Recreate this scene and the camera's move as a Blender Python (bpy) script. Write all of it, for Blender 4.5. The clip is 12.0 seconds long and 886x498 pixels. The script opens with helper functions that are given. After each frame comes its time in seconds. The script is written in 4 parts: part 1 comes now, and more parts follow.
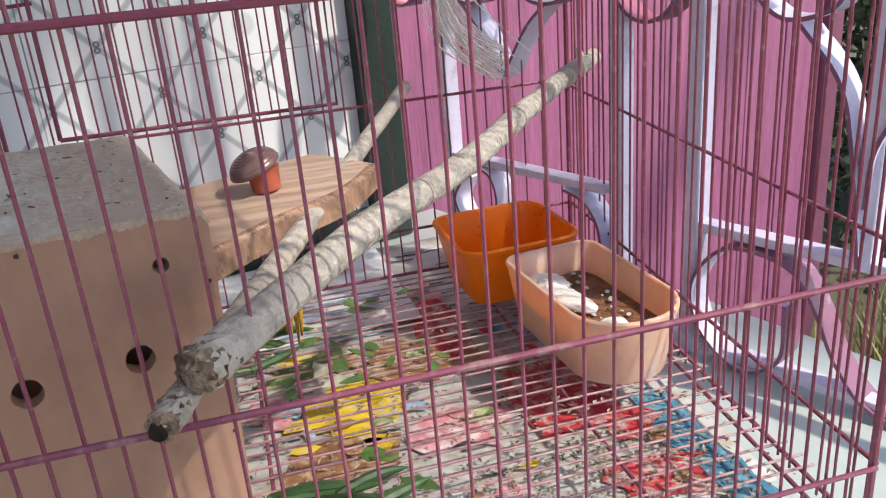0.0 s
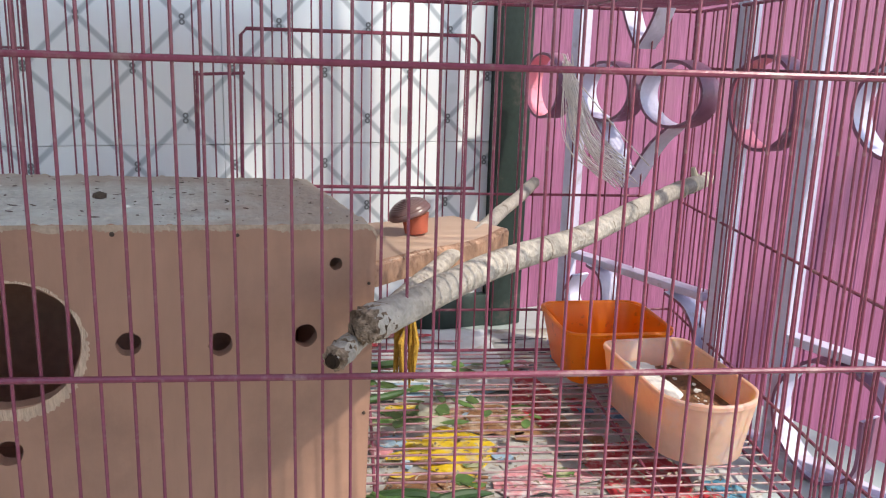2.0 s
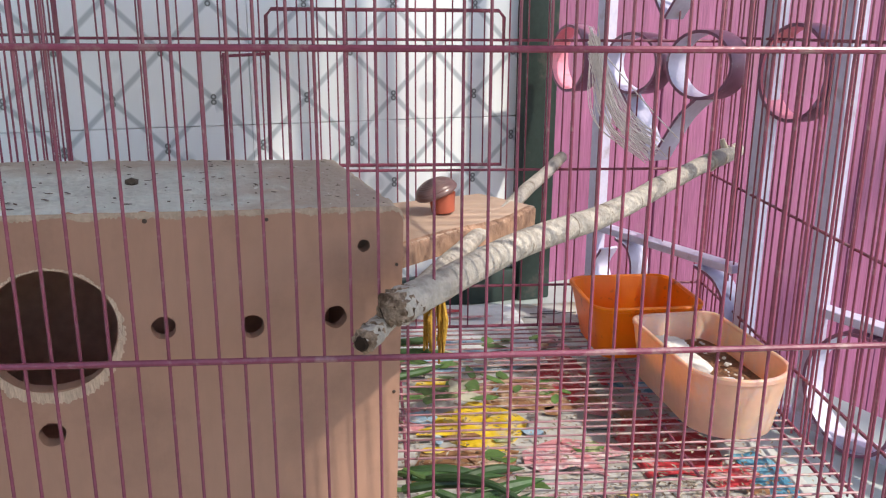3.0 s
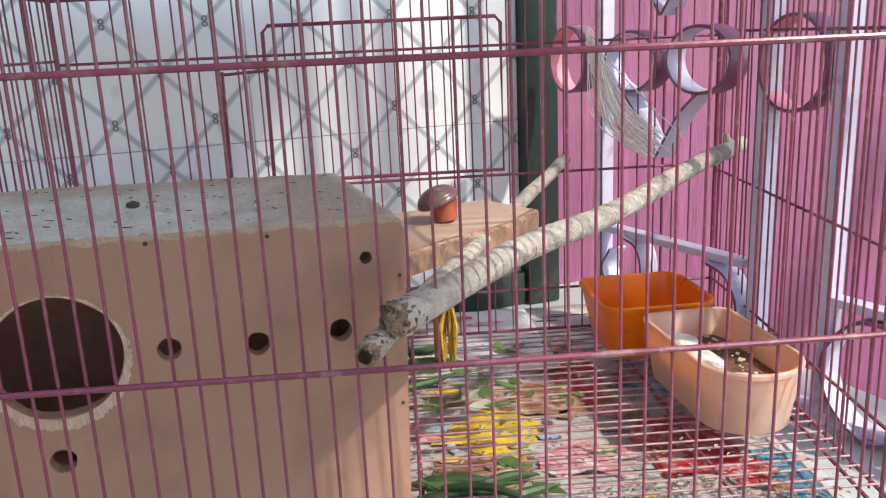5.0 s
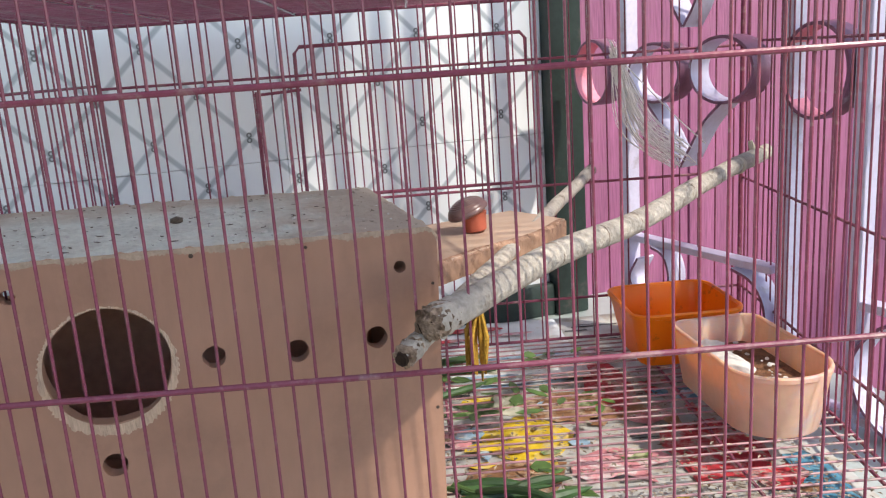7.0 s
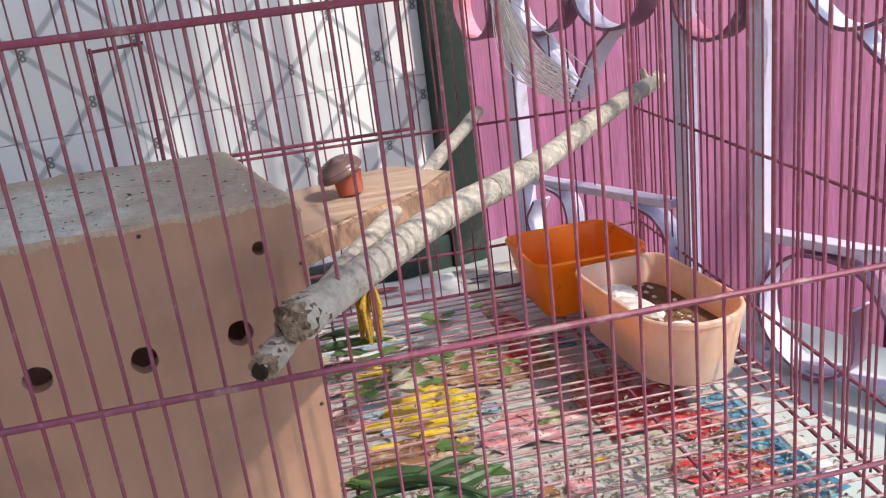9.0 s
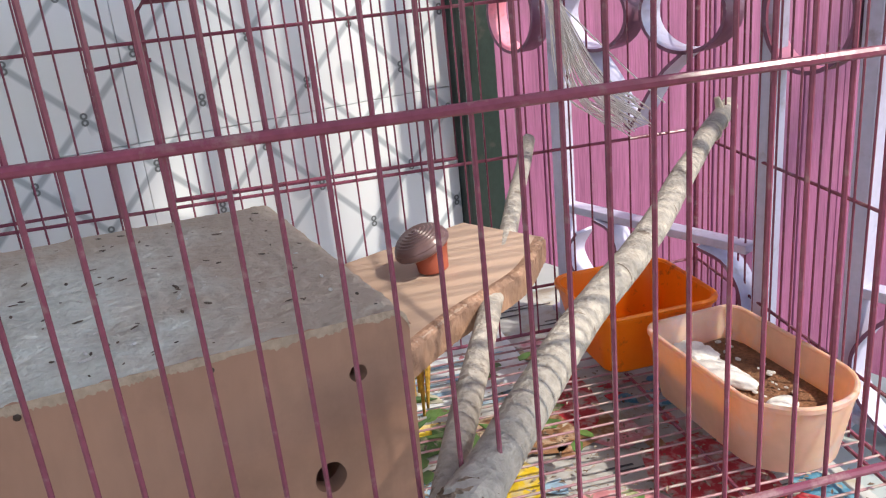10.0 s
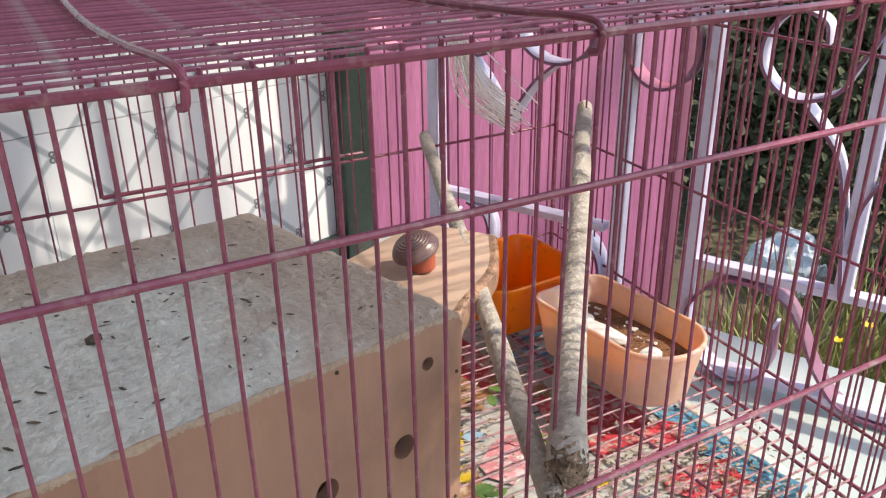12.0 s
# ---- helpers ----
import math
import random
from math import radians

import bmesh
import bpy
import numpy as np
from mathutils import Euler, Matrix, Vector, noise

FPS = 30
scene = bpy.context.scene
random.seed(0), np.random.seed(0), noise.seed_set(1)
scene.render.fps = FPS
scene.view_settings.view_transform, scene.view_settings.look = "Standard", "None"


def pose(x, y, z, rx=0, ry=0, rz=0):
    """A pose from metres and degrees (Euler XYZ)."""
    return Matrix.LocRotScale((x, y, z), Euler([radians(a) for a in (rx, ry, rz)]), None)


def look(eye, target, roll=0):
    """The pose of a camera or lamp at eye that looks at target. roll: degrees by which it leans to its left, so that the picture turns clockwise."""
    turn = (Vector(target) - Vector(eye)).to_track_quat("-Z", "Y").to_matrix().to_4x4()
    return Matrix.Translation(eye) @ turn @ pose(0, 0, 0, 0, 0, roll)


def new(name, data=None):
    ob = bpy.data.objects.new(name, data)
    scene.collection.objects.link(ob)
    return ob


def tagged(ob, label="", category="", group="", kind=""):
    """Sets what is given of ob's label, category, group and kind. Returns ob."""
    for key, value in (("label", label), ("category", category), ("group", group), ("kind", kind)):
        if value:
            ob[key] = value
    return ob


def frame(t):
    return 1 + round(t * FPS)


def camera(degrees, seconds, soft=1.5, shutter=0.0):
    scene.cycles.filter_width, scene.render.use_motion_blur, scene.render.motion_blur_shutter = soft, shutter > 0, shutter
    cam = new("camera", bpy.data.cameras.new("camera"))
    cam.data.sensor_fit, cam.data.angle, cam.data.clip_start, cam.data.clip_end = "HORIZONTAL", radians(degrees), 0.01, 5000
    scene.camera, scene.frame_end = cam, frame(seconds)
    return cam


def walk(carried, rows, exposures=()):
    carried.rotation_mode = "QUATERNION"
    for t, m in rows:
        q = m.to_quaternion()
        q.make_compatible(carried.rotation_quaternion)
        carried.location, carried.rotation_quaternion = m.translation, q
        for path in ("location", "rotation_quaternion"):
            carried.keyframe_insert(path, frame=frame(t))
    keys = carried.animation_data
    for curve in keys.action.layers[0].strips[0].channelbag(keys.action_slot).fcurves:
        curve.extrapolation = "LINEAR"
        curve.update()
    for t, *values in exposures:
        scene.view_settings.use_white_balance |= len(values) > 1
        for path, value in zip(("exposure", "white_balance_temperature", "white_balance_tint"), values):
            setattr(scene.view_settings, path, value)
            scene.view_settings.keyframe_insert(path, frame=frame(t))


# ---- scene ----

cam = camera(56.77, 12.0, soft=1.2)
PATH = [
    (0.0, (0.2759, -0.3215, 0.3519), (0.4978, 0.5795, -0.0207), -4.97),
    (0.5, (0.2632, -0.3359, 0.3420), (0.4619, 0.5881, 0.0152), -3.66),
    (1, (0.2295, -0.3781, 0.3311), (0.4270, 0.5738, 0.0970), -0.13),
    (1.5, (0.2266, -0.4253, 0.3274), (0.3796, 0.5405, 0.1178), 1.83),
    (2, (0.2382, -0.4312, 0.3323), (0.3520, 0.5364, 0.1070), 1.75),
    (2.5, (0.2373, -0.4347, 0.3383), (0.3242, 0.5310, 0.0935), 1.40),
    (4.3, (0.2501, -0.4287, 0.3392), (0.3196, 0.5304, 0.0648), -2.46),
    (4.5, (0.2485, -0.4327, 0.3409), (0.3141, 0.5297, 0.0772), -2.55),
    (5, (0.2472, -0.4319, 0.3386), (0.3091, 0.5343, 0.0884), -2.62),
    (5.5, (0.2415, -0.4395, 0.3354), (0.2856, 0.5247, 0.0741), -2.99),
    (6, (0.2483, -0.4658, 0.3397), (0.2725, 0.5053, 0.1024), -3.92),
    (6.5, (0.2442, -0.4630, 0.3439), (0.2754, 0.5101, 0.1158), -3.93),
    (6.7, (0.2415, -0.4580, 0.3399), (0.2717, 0.5158, 0.1148), -3.97),
    (8.5, (0.2658, -0.4128, 0.3369), (0.3267, 0.5410, 0.0428), -6.04),
    (9, (0.2661, -0.3727, 0.3321), (0.4068, 0.5688, 0.0256), -7.14),
    (9.5, (0.2618, -0.3111, 0.3114), (0.4541, 0.6137, -0.0170), -6.07),
    (10, (0.2077, -0.2431, 0.3738), (0.3934, 0.6793, 0.0353), -5.85),
    (10.5, (0.1706, -0.3508, 0.4388), (0.3705, 0.5587, 0.0742), -4.56),
    (11, (0.1264, -0.4144, 0.4585), (0.3486, 0.4849, 0.0818), -3.86),
    (11.5, (0.0751, -0.3802, 0.4609), (0.3774, 0.4890, 0.0696), -2.42),
    (12, (0.0460, -0.2660, 0.4515), (0.4881, 0.5316, 0.0412), -0.89),
]
walk(cam, [(t, look(eye, target, roll)) for t, eye, target, roll in PATH], [(0.0, 0.90, 6800, 10), (1.0, 0.94, 6800, 10), (2.0, 0.97, 6800, 10), (9.5, 1.0, 6800, 10), (10.5, 1.06, 6800, 10), (12.0, 1.13, 7200, 10)])

# ---------------------------------------------------------------- light
SUN = Vector((0.50, -0.42, 0.75)).normalized()
world = bpy.data.worlds.new("sky")
scene.world = world
world.use_nodes = True
wn = world.node_tree.nodes
sky = wn.new("ShaderNodeTexSky")
sky.sky_type, sky.sun_disc = "NISHITA", False
sky.sun_elevation = math.asin(SUN.z)
sky.sun_rotation = math.atan2(SUN.x, SUN.y)
world.node_tree.links.new(sky.outputs[0], wn["Background"].inputs[0])
wn["Background"].inputs[1].default_value = 0.15
sun = new("sun", bpy.data.lights.new("sun", "SUN"))
sun.data.energy, sun.data.angle, sun.data.color = 2.4, radians(1.4), (1.0, 0.95, 0.86)
sun.matrix_world = look((2, -2, 3), Vector((2, -2, 3)) - SUN)


# ---------------------------------------------------------------- materials
def link(nt, a, b):
    nt.links.new(a, b)


def surface(name, colour, rough=0.5, metal=0.0, var=0.15, scale=8.0, bump=0.1, fine=120.0, grain=(1, 1, 1),
            dirt=None, dirt_amount=0.0, dirt_scale=20.0, random_tone=0.0, spec=0.5, coords="Object", sss=0.0, bump_depth=0.002):
    """A painted or natural surface: two scales of tone, a fine relief, and dirt in blotches."""
    m = bpy.data.materials.new(name)
    m.use_nodes = True
    nt = m.node_tree
    b = nt.nodes["Principled BSDF"]
    b.inputs["Roughness"].default_value = rough
    b.inputs["Metallic"].default_value = metal
    b.inputs["Specular IOR Level"].default_value = spec
    if sss:
        b.inputs["Subsurface Weight"].default_value = sss
        b.inputs["Subsurface Radius"].default_value = (0.02, 0.012, 0.004)
        b.inputs["Subsurface Scale"].default_value = 1.0
    tc = nt.nodes.new("ShaderNodeTexCoord")
    mp = nt.nodes.new("ShaderNodeMapping")
    mp.inputs["Scale"].default_value = grain
    link(nt, tc.outputs[coords], mp.inputs[0])
    n1 = nt.nodes.new("ShaderNodeTexNoise")
    n1.inputs["Scale"].default_value, n1.inputs["Detail"].default_value = scale, 5
    n2 = nt.nodes.new("ShaderNodeTexNoise")
    n2.inputs["Scale"].default_value, n2.inputs["Detail"].default_value = fine, 4
    link(nt, mp.outputs[0], n1.inputs[0])
    link(nt, mp.outputs[0], n2.inputs[0])
    mix = nt.nodes.new("ShaderNodeMath")
    mix.operation = "ADD"
    link(nt, n1.outputs["Fac"], mix.inputs[0])
    link(nt, n2.outputs["Fac"], mix.inputs[1])
    ramp = nt.nodes.new("ShaderNodeMapRange")
    ramp.inputs[1].default_value, ramp.inputs[2].default_value = 0.6, 1.4
    ramp.inputs[3].default_value, ramp.inputs[4].default_value = 1 - var, 1 + var
    link(nt, mix.outputs[0], ramp.inputs[0])
    tone = ramp.outputs[0]
    if random_tone:
        oi = nt.nodes.new("ShaderNodeObjectInfo")
        mr = nt.nodes.new("ShaderNodeMapRange")
        mr.inputs[3].default_value, mr.inputs[4].default_value = 1 - random_tone, 1 + random_tone
        link(nt, oi.outputs["Random"], mr.inputs[0])
        mu = nt.nodes.new("ShaderNodeMath")
        mu.operation = "MULTIPLY"
        link(nt, tone, mu.inputs[0])
        link(nt, mr.outputs[0], mu.inputs[1])
        tone = mu.outputs[0]
    sc = nt.nodes.new("ShaderNodeVectorMath")
    sc.operation = "SCALE"
    sc.inputs[0].default_value = colour
    link(nt, tone, sc.inputs["Scale"])
    col = sc.outputs[0]
    if dirt:
        n3 = nt.nodes.new("ShaderNodeTexNoise")
        n3.inputs["Scale"].default_value, n3.inputs["Detail"].default_value = dirt_scale, 6
        n3.inputs["Roughness"].default_value = 0.65
        link(nt, tc.outputs[coords], n3.inputs[0])
        dr = nt.nodes.new("ShaderNodeMapRange")
        dr.inputs[1].default_value, dr.inputs[2].default_value = 0.62 - 0.3 * dirt_amount, 0.72 - 0.2 * dirt_amount
        link(nt, n3.outputs["Fac"], dr.inputs[0])
        mx = nt.nodes.new("ShaderNodeMixRGB")
        mx.inputs[2].default_value = (*dirt, 1)
        link(nt, dr.outputs[0], mx.inputs[0])
        link(nt, col, mx.inputs[1])
        col = mx.outputs[0]
    link(nt, col, b.inputs["Base Color"])
    if bump:
        bp = nt.nodes.new("ShaderNodeBump")
        bp.inputs["Strength"].default_value, bp.inputs["Distance"].default_value = bump, bump_depth
        link(nt, mix.outputs[0], bp.inputs["Height"])
        link(nt, bp.outputs[0], b.inputs["Normal"])
    return m


PINK = surface("pink_enamel", (0.228, 0.058, 0.096), 0.24, var=0.18, scale=14, fine=260, bump=0.25, dirt=(0.30, 0.16, 0.17), dirt_amount=0.25, dirt_scale=60, random_tone=0.12, coords="Object", bump_depth=0.0006)
# PINK again but paler, sunlight on the roof wires mixed into the paint
SUNLIT_PINK = surface("sunlit_pink_enamel", (0.31, 0.10, 0.155), 0.4, var=0.25, scale=16, fine=220, bump=0.3, dirt=(0.36, 0.24, 0.25), dirt_amount=0.3, dirt_scale=50, random_tone=0.15, bump_depth=0.0006)
WORN = surface("worn_pink_enamel", (0.38, 0.19, 0.21), 0.5, var=0.3, scale=20, fine=200, bump=0.4, dirt=(0.36, 0.33, 0.28), dirt_amount=0.4, dirt_scale=40, random_tone=0.2, bump_depth=0.0006)
PLY = surface("bare_plywood", (0.355, 0.194, 0.133), 0.75, var=0.11, scale=7, fine=55, bump=0.2, grain=(2.5, 2.5, 0.8), dirt=(0.29, 0.158, 0.108), dirt_amount=0.3, dirt_scale=11, bump_depth=0.001)
LID = surface("soiled_lid", (0.62, 0.61, 0.54), 0.9, var=0.32, scale=22, fine=170, bump=0.8, dirt=(0.68, 0.69, 0.62), dirt_amount=0.55, dirt_scale=34, bump_depth=0.004)
PINE = surface("pine_plank", (0.48, 0.335, 0.25), 0.75, var=0.06, scale=7, fine=50, bump=0.08, grain=(1, 7, 7), bump_depth=0.001)
INSIDE = surface("box_inside", (0.62, 0.36, 0.26), 0.9, var=0.2)
BARK = surface("grey_bark", (0.43, 0.385, 0.335), 0.9, var=0.35, scale=30, fine=260, bump=0.9, grain=(1, 1, 1), dirt=(0.17, 0.125, 0.095), dirt_amount=0.02, dirt_scale=42, bump_depth=0.003)
CRUMB = surface("brown_crumb", (0.12, 0.085, 0.06), 0.9, var=0.4, scale=50, bump=0.5, random_tone=0.4)
CUTWOOD = surface("dark_cut_wood", (0.035, 0.023, 0.017), 0.95, spec=0.1, var=0.4, scale=60, fine=300, bump=0.8, bump_depth=0.003)
ORANGE = surface("orange_plastic", (1.0, 0.245, 0.010), 0.3, var=0.06, scale=12, bump=0.05, sss=0.05, dirt=(0.45, 0.12, 0.02), dirt_amount=0.05, dirt_scale=60)
CREAM = surface("cream_plastic", (0.92, 0.70, 0.52), 0.5, var=0.1, scale=15, bump=0.08, sss=0.25, dirt=(0.80, 0.76, 0.70), dirt_amount=0.3, dirt_scale=24)
SEED = surface("seed_mix", (0.22, 0.10, 0.05), 0.9, var=0.6, scale=60, fine=350, bump=0.9, bump_depth=0.004)
DROPPING = surface("dried_dropping", (0.78, 0.75, 0.70), 0.9, var=0.2, scale=40, fine=200, bump=0.6)
MAROON = surface("maroon_paint", (0.305, 0.098, 0.200), 0.5, var=0.42, scale=7, fine=60, bump=0.25, grain=(5, 5, 0.35), dirt=(0.31, 0.12, 0.20), dirt_amount=0.3, dirt_scale=9, bump_depth=0.004)
WHITE_IRON = surface("white_iron_paint", (0.63, 0.60, 0.76), 0.35, var=0.1, scale=20, fine=160, bump=0.15, dirt=(0.45, 0.40, 0.48), dirt_amount=0.12, dirt_scale=30)
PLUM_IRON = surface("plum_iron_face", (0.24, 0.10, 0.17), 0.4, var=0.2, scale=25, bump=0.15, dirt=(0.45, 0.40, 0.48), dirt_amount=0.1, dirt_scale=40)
ROSE_IRON = surface("rose_iron_paint", (0.80, 0.27, 0.36), 0.35, var=0.15, scale=20, bump=0.15, dirt=(0.45, 0.16, 0.2), dirt_amount=0.15, dirt_scale=40)
DARK_IRON = surface("plum_iron_paint", (0.20, 0.07, 0.12), 0.45, var=0.15, scale=20, bump=0.15)
DARKGREEN = surface("dark_green_frame", (0.02, 0.035, 0.03), 0.5, var=0.3, scale=10, bump=0.2, dirt=(0.08, 0.07, 0.06), dirt_amount=0.1)
MARBLE = surface("pale_marble", (0.40, 0.45, 0.44), 0.4, var=0.07, scale=5, fine=50, bump=0.05, dirt=(0.45, 0.47, 0.45), dirt_amount=0.15, dirt_scale=7)
GROUT = surface("pale_grout", (0.62, 0.63, 0.64), 0.9, var=0.1, scale=30, bump=0.2)
PLASTER = surface("plain_plaster", (0.55, 0.53, 0.50), 0.9, var=0.08, scale=3, bump=0.2)
GREEN_VEG = surface("green_chilli", (0.030, 0.072, 0.020), 0.5, var=0.35, scale=30, bump=0.1, random_tone=0.4)
DRY_LEAF = surface("dry_pale_leaf", (0.42, 0.40, 0.30), 0.8, var=0.25, scale=40, bump=0.3, random_tone=0.2)
LEAF_VEG = surface("leafy_green", (0.09, 0.17, 0.04), 0.5, var=0.35, scale=40, bump=0.3, random_tone=0.3)
FOLIAGE = surface("hedge_leaves", (0.088, 0.098, 0.060), 0.9, spec=0.15, var=0.45, scale=3, bump=0.1)
EARTH = surface("garden_earth", (0.12, 0.10, 0.06), 0.95, var=0.4, scale=3, bump=0.5)
FIBRE = surface("jute_fibre", (0.90, 0.84, 0.80), 0.9, var=0.12, scale=60, bump=0.2)
CLAY = surface("red_clay", (0.38, 0.085, 0.045), 0.6, var=0.2, scale=40, bump=0.2)
CAPGREY = surface("ringed_grey_cap", (0.15, 0.085, 0.08), 0.32, var=0.25, scale=50, bump=0.3)
PAPER = surface("newsprint", (0.44, 0.435, 0.42), 0.85, var=0.15, scale=15, fine=90, bump=0.15, dirt=(0.36, 0.31, 0.24), dirt_amount=0.35, dirt_scale=28)


def ink(name, colour, spill):
    return surface(name, colour, 0.7, var=0.25, scale=30, bump=0.1, dirt=spill, dirt_amount=0.45, dirt_scale=60)


INK = {"yellow": ink("yellow_ink", (0.72, 0.50, 0.02), (0.6, 0.5, 0.3)), "red": ink("red_ink", (0.50, 0.035, 0.05), (0.50, 0.40, 0.38)),
       "blue": ink("blue_ink", (0.06, 0.22, 0.34), (0.2, 0.4, 0.5)), "green": ink("green_ink", (0.10, 0.20, 0.05), (0.5, 0.5, 0.3)),
       "sky": ink("pale_blue_ink", (0.30, 0.45, 0.58), (0.6, 0.62, 0.65)), "brown": ink("brown_ink", (0.30, 0.15, 0.07), (0.55, 0.42, 0.3)),
       "rose": ink("rose_ink", (0.62, 0.25, 0.28), (0.66, 0.6, 0.6)), "dark": ink("dark_ink", (0.05, 0.05, 0.06), (0.2, 0.18, 0.16))}


def tile_glaze():
    """White glazed tile with a printed lattice of soft grey bands and small double rings at the crossings."""
    m = bpy.data.materials.new("lattice_tile")
    m.use_nodes = True
    nt = m.node_tree
    b = nt.nodes["Principled BSDF"]
    b.inputs["Roughness"].default_value = 0.28

    def op(kind, a, c=None, d=None):
        n = nt.nodes.new("ShaderNodeMath")
        n.operation = kind
        for k, v in enumerate((a, c, d)):
            if v is None:
                continue
            if isinstance(v, (int, float)):
                n.inputs[k].default_value = v
            else:
                link(nt, v, n.inputs[k])
        return n.outputs[0]

    tc = nt.nodes.new("ShaderNodeTexCoord")
    xyz = nt.nodes.new("ShaderNodeSeparateXYZ")
    link(nt, tc.outputs["Object"], xyz.inputs[0])
    u, w = op("ADD", xyz.outputs[0], 0.1069), op("SUBTRACT", xyz.outputs[2], 0.0335)
    a, c = op("DIVIDE", u, 0.12), op("DIVIDE", w, 0.1208)
    p, q = op("ADD", a, c), op("SUBTRACT", a, c)
    dp, dq = op("SUBTRACT", p, op("ROUND", p)), op("SUBTRACT", q, op("ROUND", q))

    def band(v, inner, outer):
        r = nt.nodes.new("ShaderNodeMapRange")
        r.inputs[1].default_value, r.inputs[2].default_value = inner, outer
        r.inputs[3].default_value, r.inputs[4].default_value = 1, 0
        link(nt, v, r.inputs[0])
        return r.outputs[0]

    lines = op("MAXIMUM", band(op("ABSOLUTE", dp), 0.022, 0.055), band(op("ABSOLUTE", dq), 0.022, 0.055))
    du, dw = op("MULTIPLY", op("ADD", dp, dq), 0.06), op("MULTIPLY", op("SUBTRACT", dp, dq), 0.0604)
    dy = op("SUBTRACT", op("ABSOLUTE", dw), 0.0033)
    dist = op("SQRT", op("ADD", op("MULTIPLY", du, du), op("MULTIPLY", dy, dy)))
    ring = band(op("ABSOLUTE", op("SUBTRACT", dist, 0.0026)), 0.0006, 0.0015)
    shard = nt.nodes.new("ShaderNodeTexVoronoi")
    shard.inputs["Scale"].default_value = 26
    link(nt, tc.outputs["Object"], shard.inputs[0])
    rnd = nt.nodes.new("ShaderNodeSeparateColor")
    link(nt, shard.outputs["Color"], rnd.inputs[0])
    marks = op("MULTIPLY", band(rnd.outputs[0], 0.10, 0.12), band(shard.outputs["Distance"], 0.3, 0.42))
    noise_n = nt.nodes.new("ShaderNodeTexNoise")
    noise_n.inputs["Scale"].default_value = 7
    link(nt, tc.outputs["Object"], noise_n.inputs[0])

    def over(col, fac, amount, ink_col):
        mx = nt.nodes.new("ShaderNodeMixRGB")
        link(nt, op("MULTIPLY", fac, amount), mx.inputs[0])
        if isinstance(col, tuple):
            mx.inputs[1].default_value = (*col, 1)
        else:
            link(nt, col, mx.inputs[1])
        mx.inputs[2].default_value = (*ink_col, 1)
        return mx.outputs[0]

    col = over((0.80, 0.82, 0.84), noise_n.outputs["Fac"], 0.25, (0.67, 0.71, 0.75))
    col = over(col, marks, 0.5, (0.42, 0.46, 0.50))
    col = over(col, lines, 0.75, (0.30, 0.34, 0.38))
    col = over(col, ring, 0.9, (0.08, 0.085, 0.09))
    link(nt, col, b.inputs["Base Color"])
    return m


TILE = tile_glaze()


def lit_through(m, colour, share):
    """Thin plastic that lets part of the light through its wall."""
    nt = m.node_tree
    out = nt.nodes["Material Output"]
    tr = nt.nodes.new("ShaderNodeBsdfTranslucent")
    tr.inputs[0].default_value = (*colour, 1)
    mx = nt.nodes.new("ShaderNodeMixShader")
    mx.inputs[0].default_value = share
    link(nt, nt.nodes["Principled BSDF"].outputs[0], mx.inputs[1])
    link(nt, tr.outputs[0], mx.inputs[2])
    link(nt, mx.outputs[0], out.inputs[0])


lit_through(ORANGE, (1.0, 0.36, 0.012), 0.2)
lit_through(CREAM, (1.0, 0.35, 0.05), 0.38)


def bare_edges(m, wood):
    """The crust thins out towards the worn edge beside the plank and the rear edge, where bare wood shows."""
    nt = m.node_tree
    b = nt.nodes["Principled BSDF"]
    crust = b.inputs["Base Color"].links[0].from_socket
    tc = nt.nodes.new("ShaderNodeTexCoord")
    sp = nt.nodes.new("ShaderNodeSeparateXYZ")
    link(nt, tc.outputs["Object"], sp.inputs[0])
    ns = nt.nodes.new("ShaderNodeTexNoise")
    ns.inputs["Scale"].default_value, ns.inputs["Detail"].default_value = 26, 6
    link(nt, tc.outputs["Object"], ns.inputs[0])
    a = nt.nodes.new("ShaderNodeMapRange")
    a.inputs[1].default_value, a.inputs[2].default_value = -0.17, 0.0
    link(nt, sp.outputs[0], a.inputs[0])
    c = nt.nodes.new("ShaderNodeMapRange")
    c.inputs[1].default_value, c.inputs[2].default_value, c.inputs[4].default_value = 0.10, 0.22, 0.8
    link(nt, sp.outputs[1], c.inputs[0])
    top = nt.nodes.new("ShaderNodeMath")
    top.operation = "MAXIMUM"
    link(nt, a.outputs[0], top.inputs[0])
    link(nt, c.outputs[0], top.inputs[1])
    add = nt.nodes.new("ShaderNodeMath")
    add.operation = "ADD"
    link(nt, top.outputs[0], add.inputs[0])
    link(nt, ns.outputs["Fac"], add.inputs[1])
    r = nt.nodes.new("ShaderNodeMapRange")
    r.inputs[1].default_value, r.inputs[2].default_value, r.inputs[4].default_value = 0.75, 1.2, 0.85
    link(nt, add.outputs[0], r.inputs[0])
    mx = nt.nodes.new("ShaderNodeMixRGB")
    mx.inputs[2].default_value = (*wood, 1)
    link(nt, r.outputs[0], mx.inputs[0])
    link(nt, crust, mx.inputs[1])
    link(nt, mx.outputs[0], b.inputs["Base Color"])


bare_edges(LID, (0.46, 0.355, 0.27))


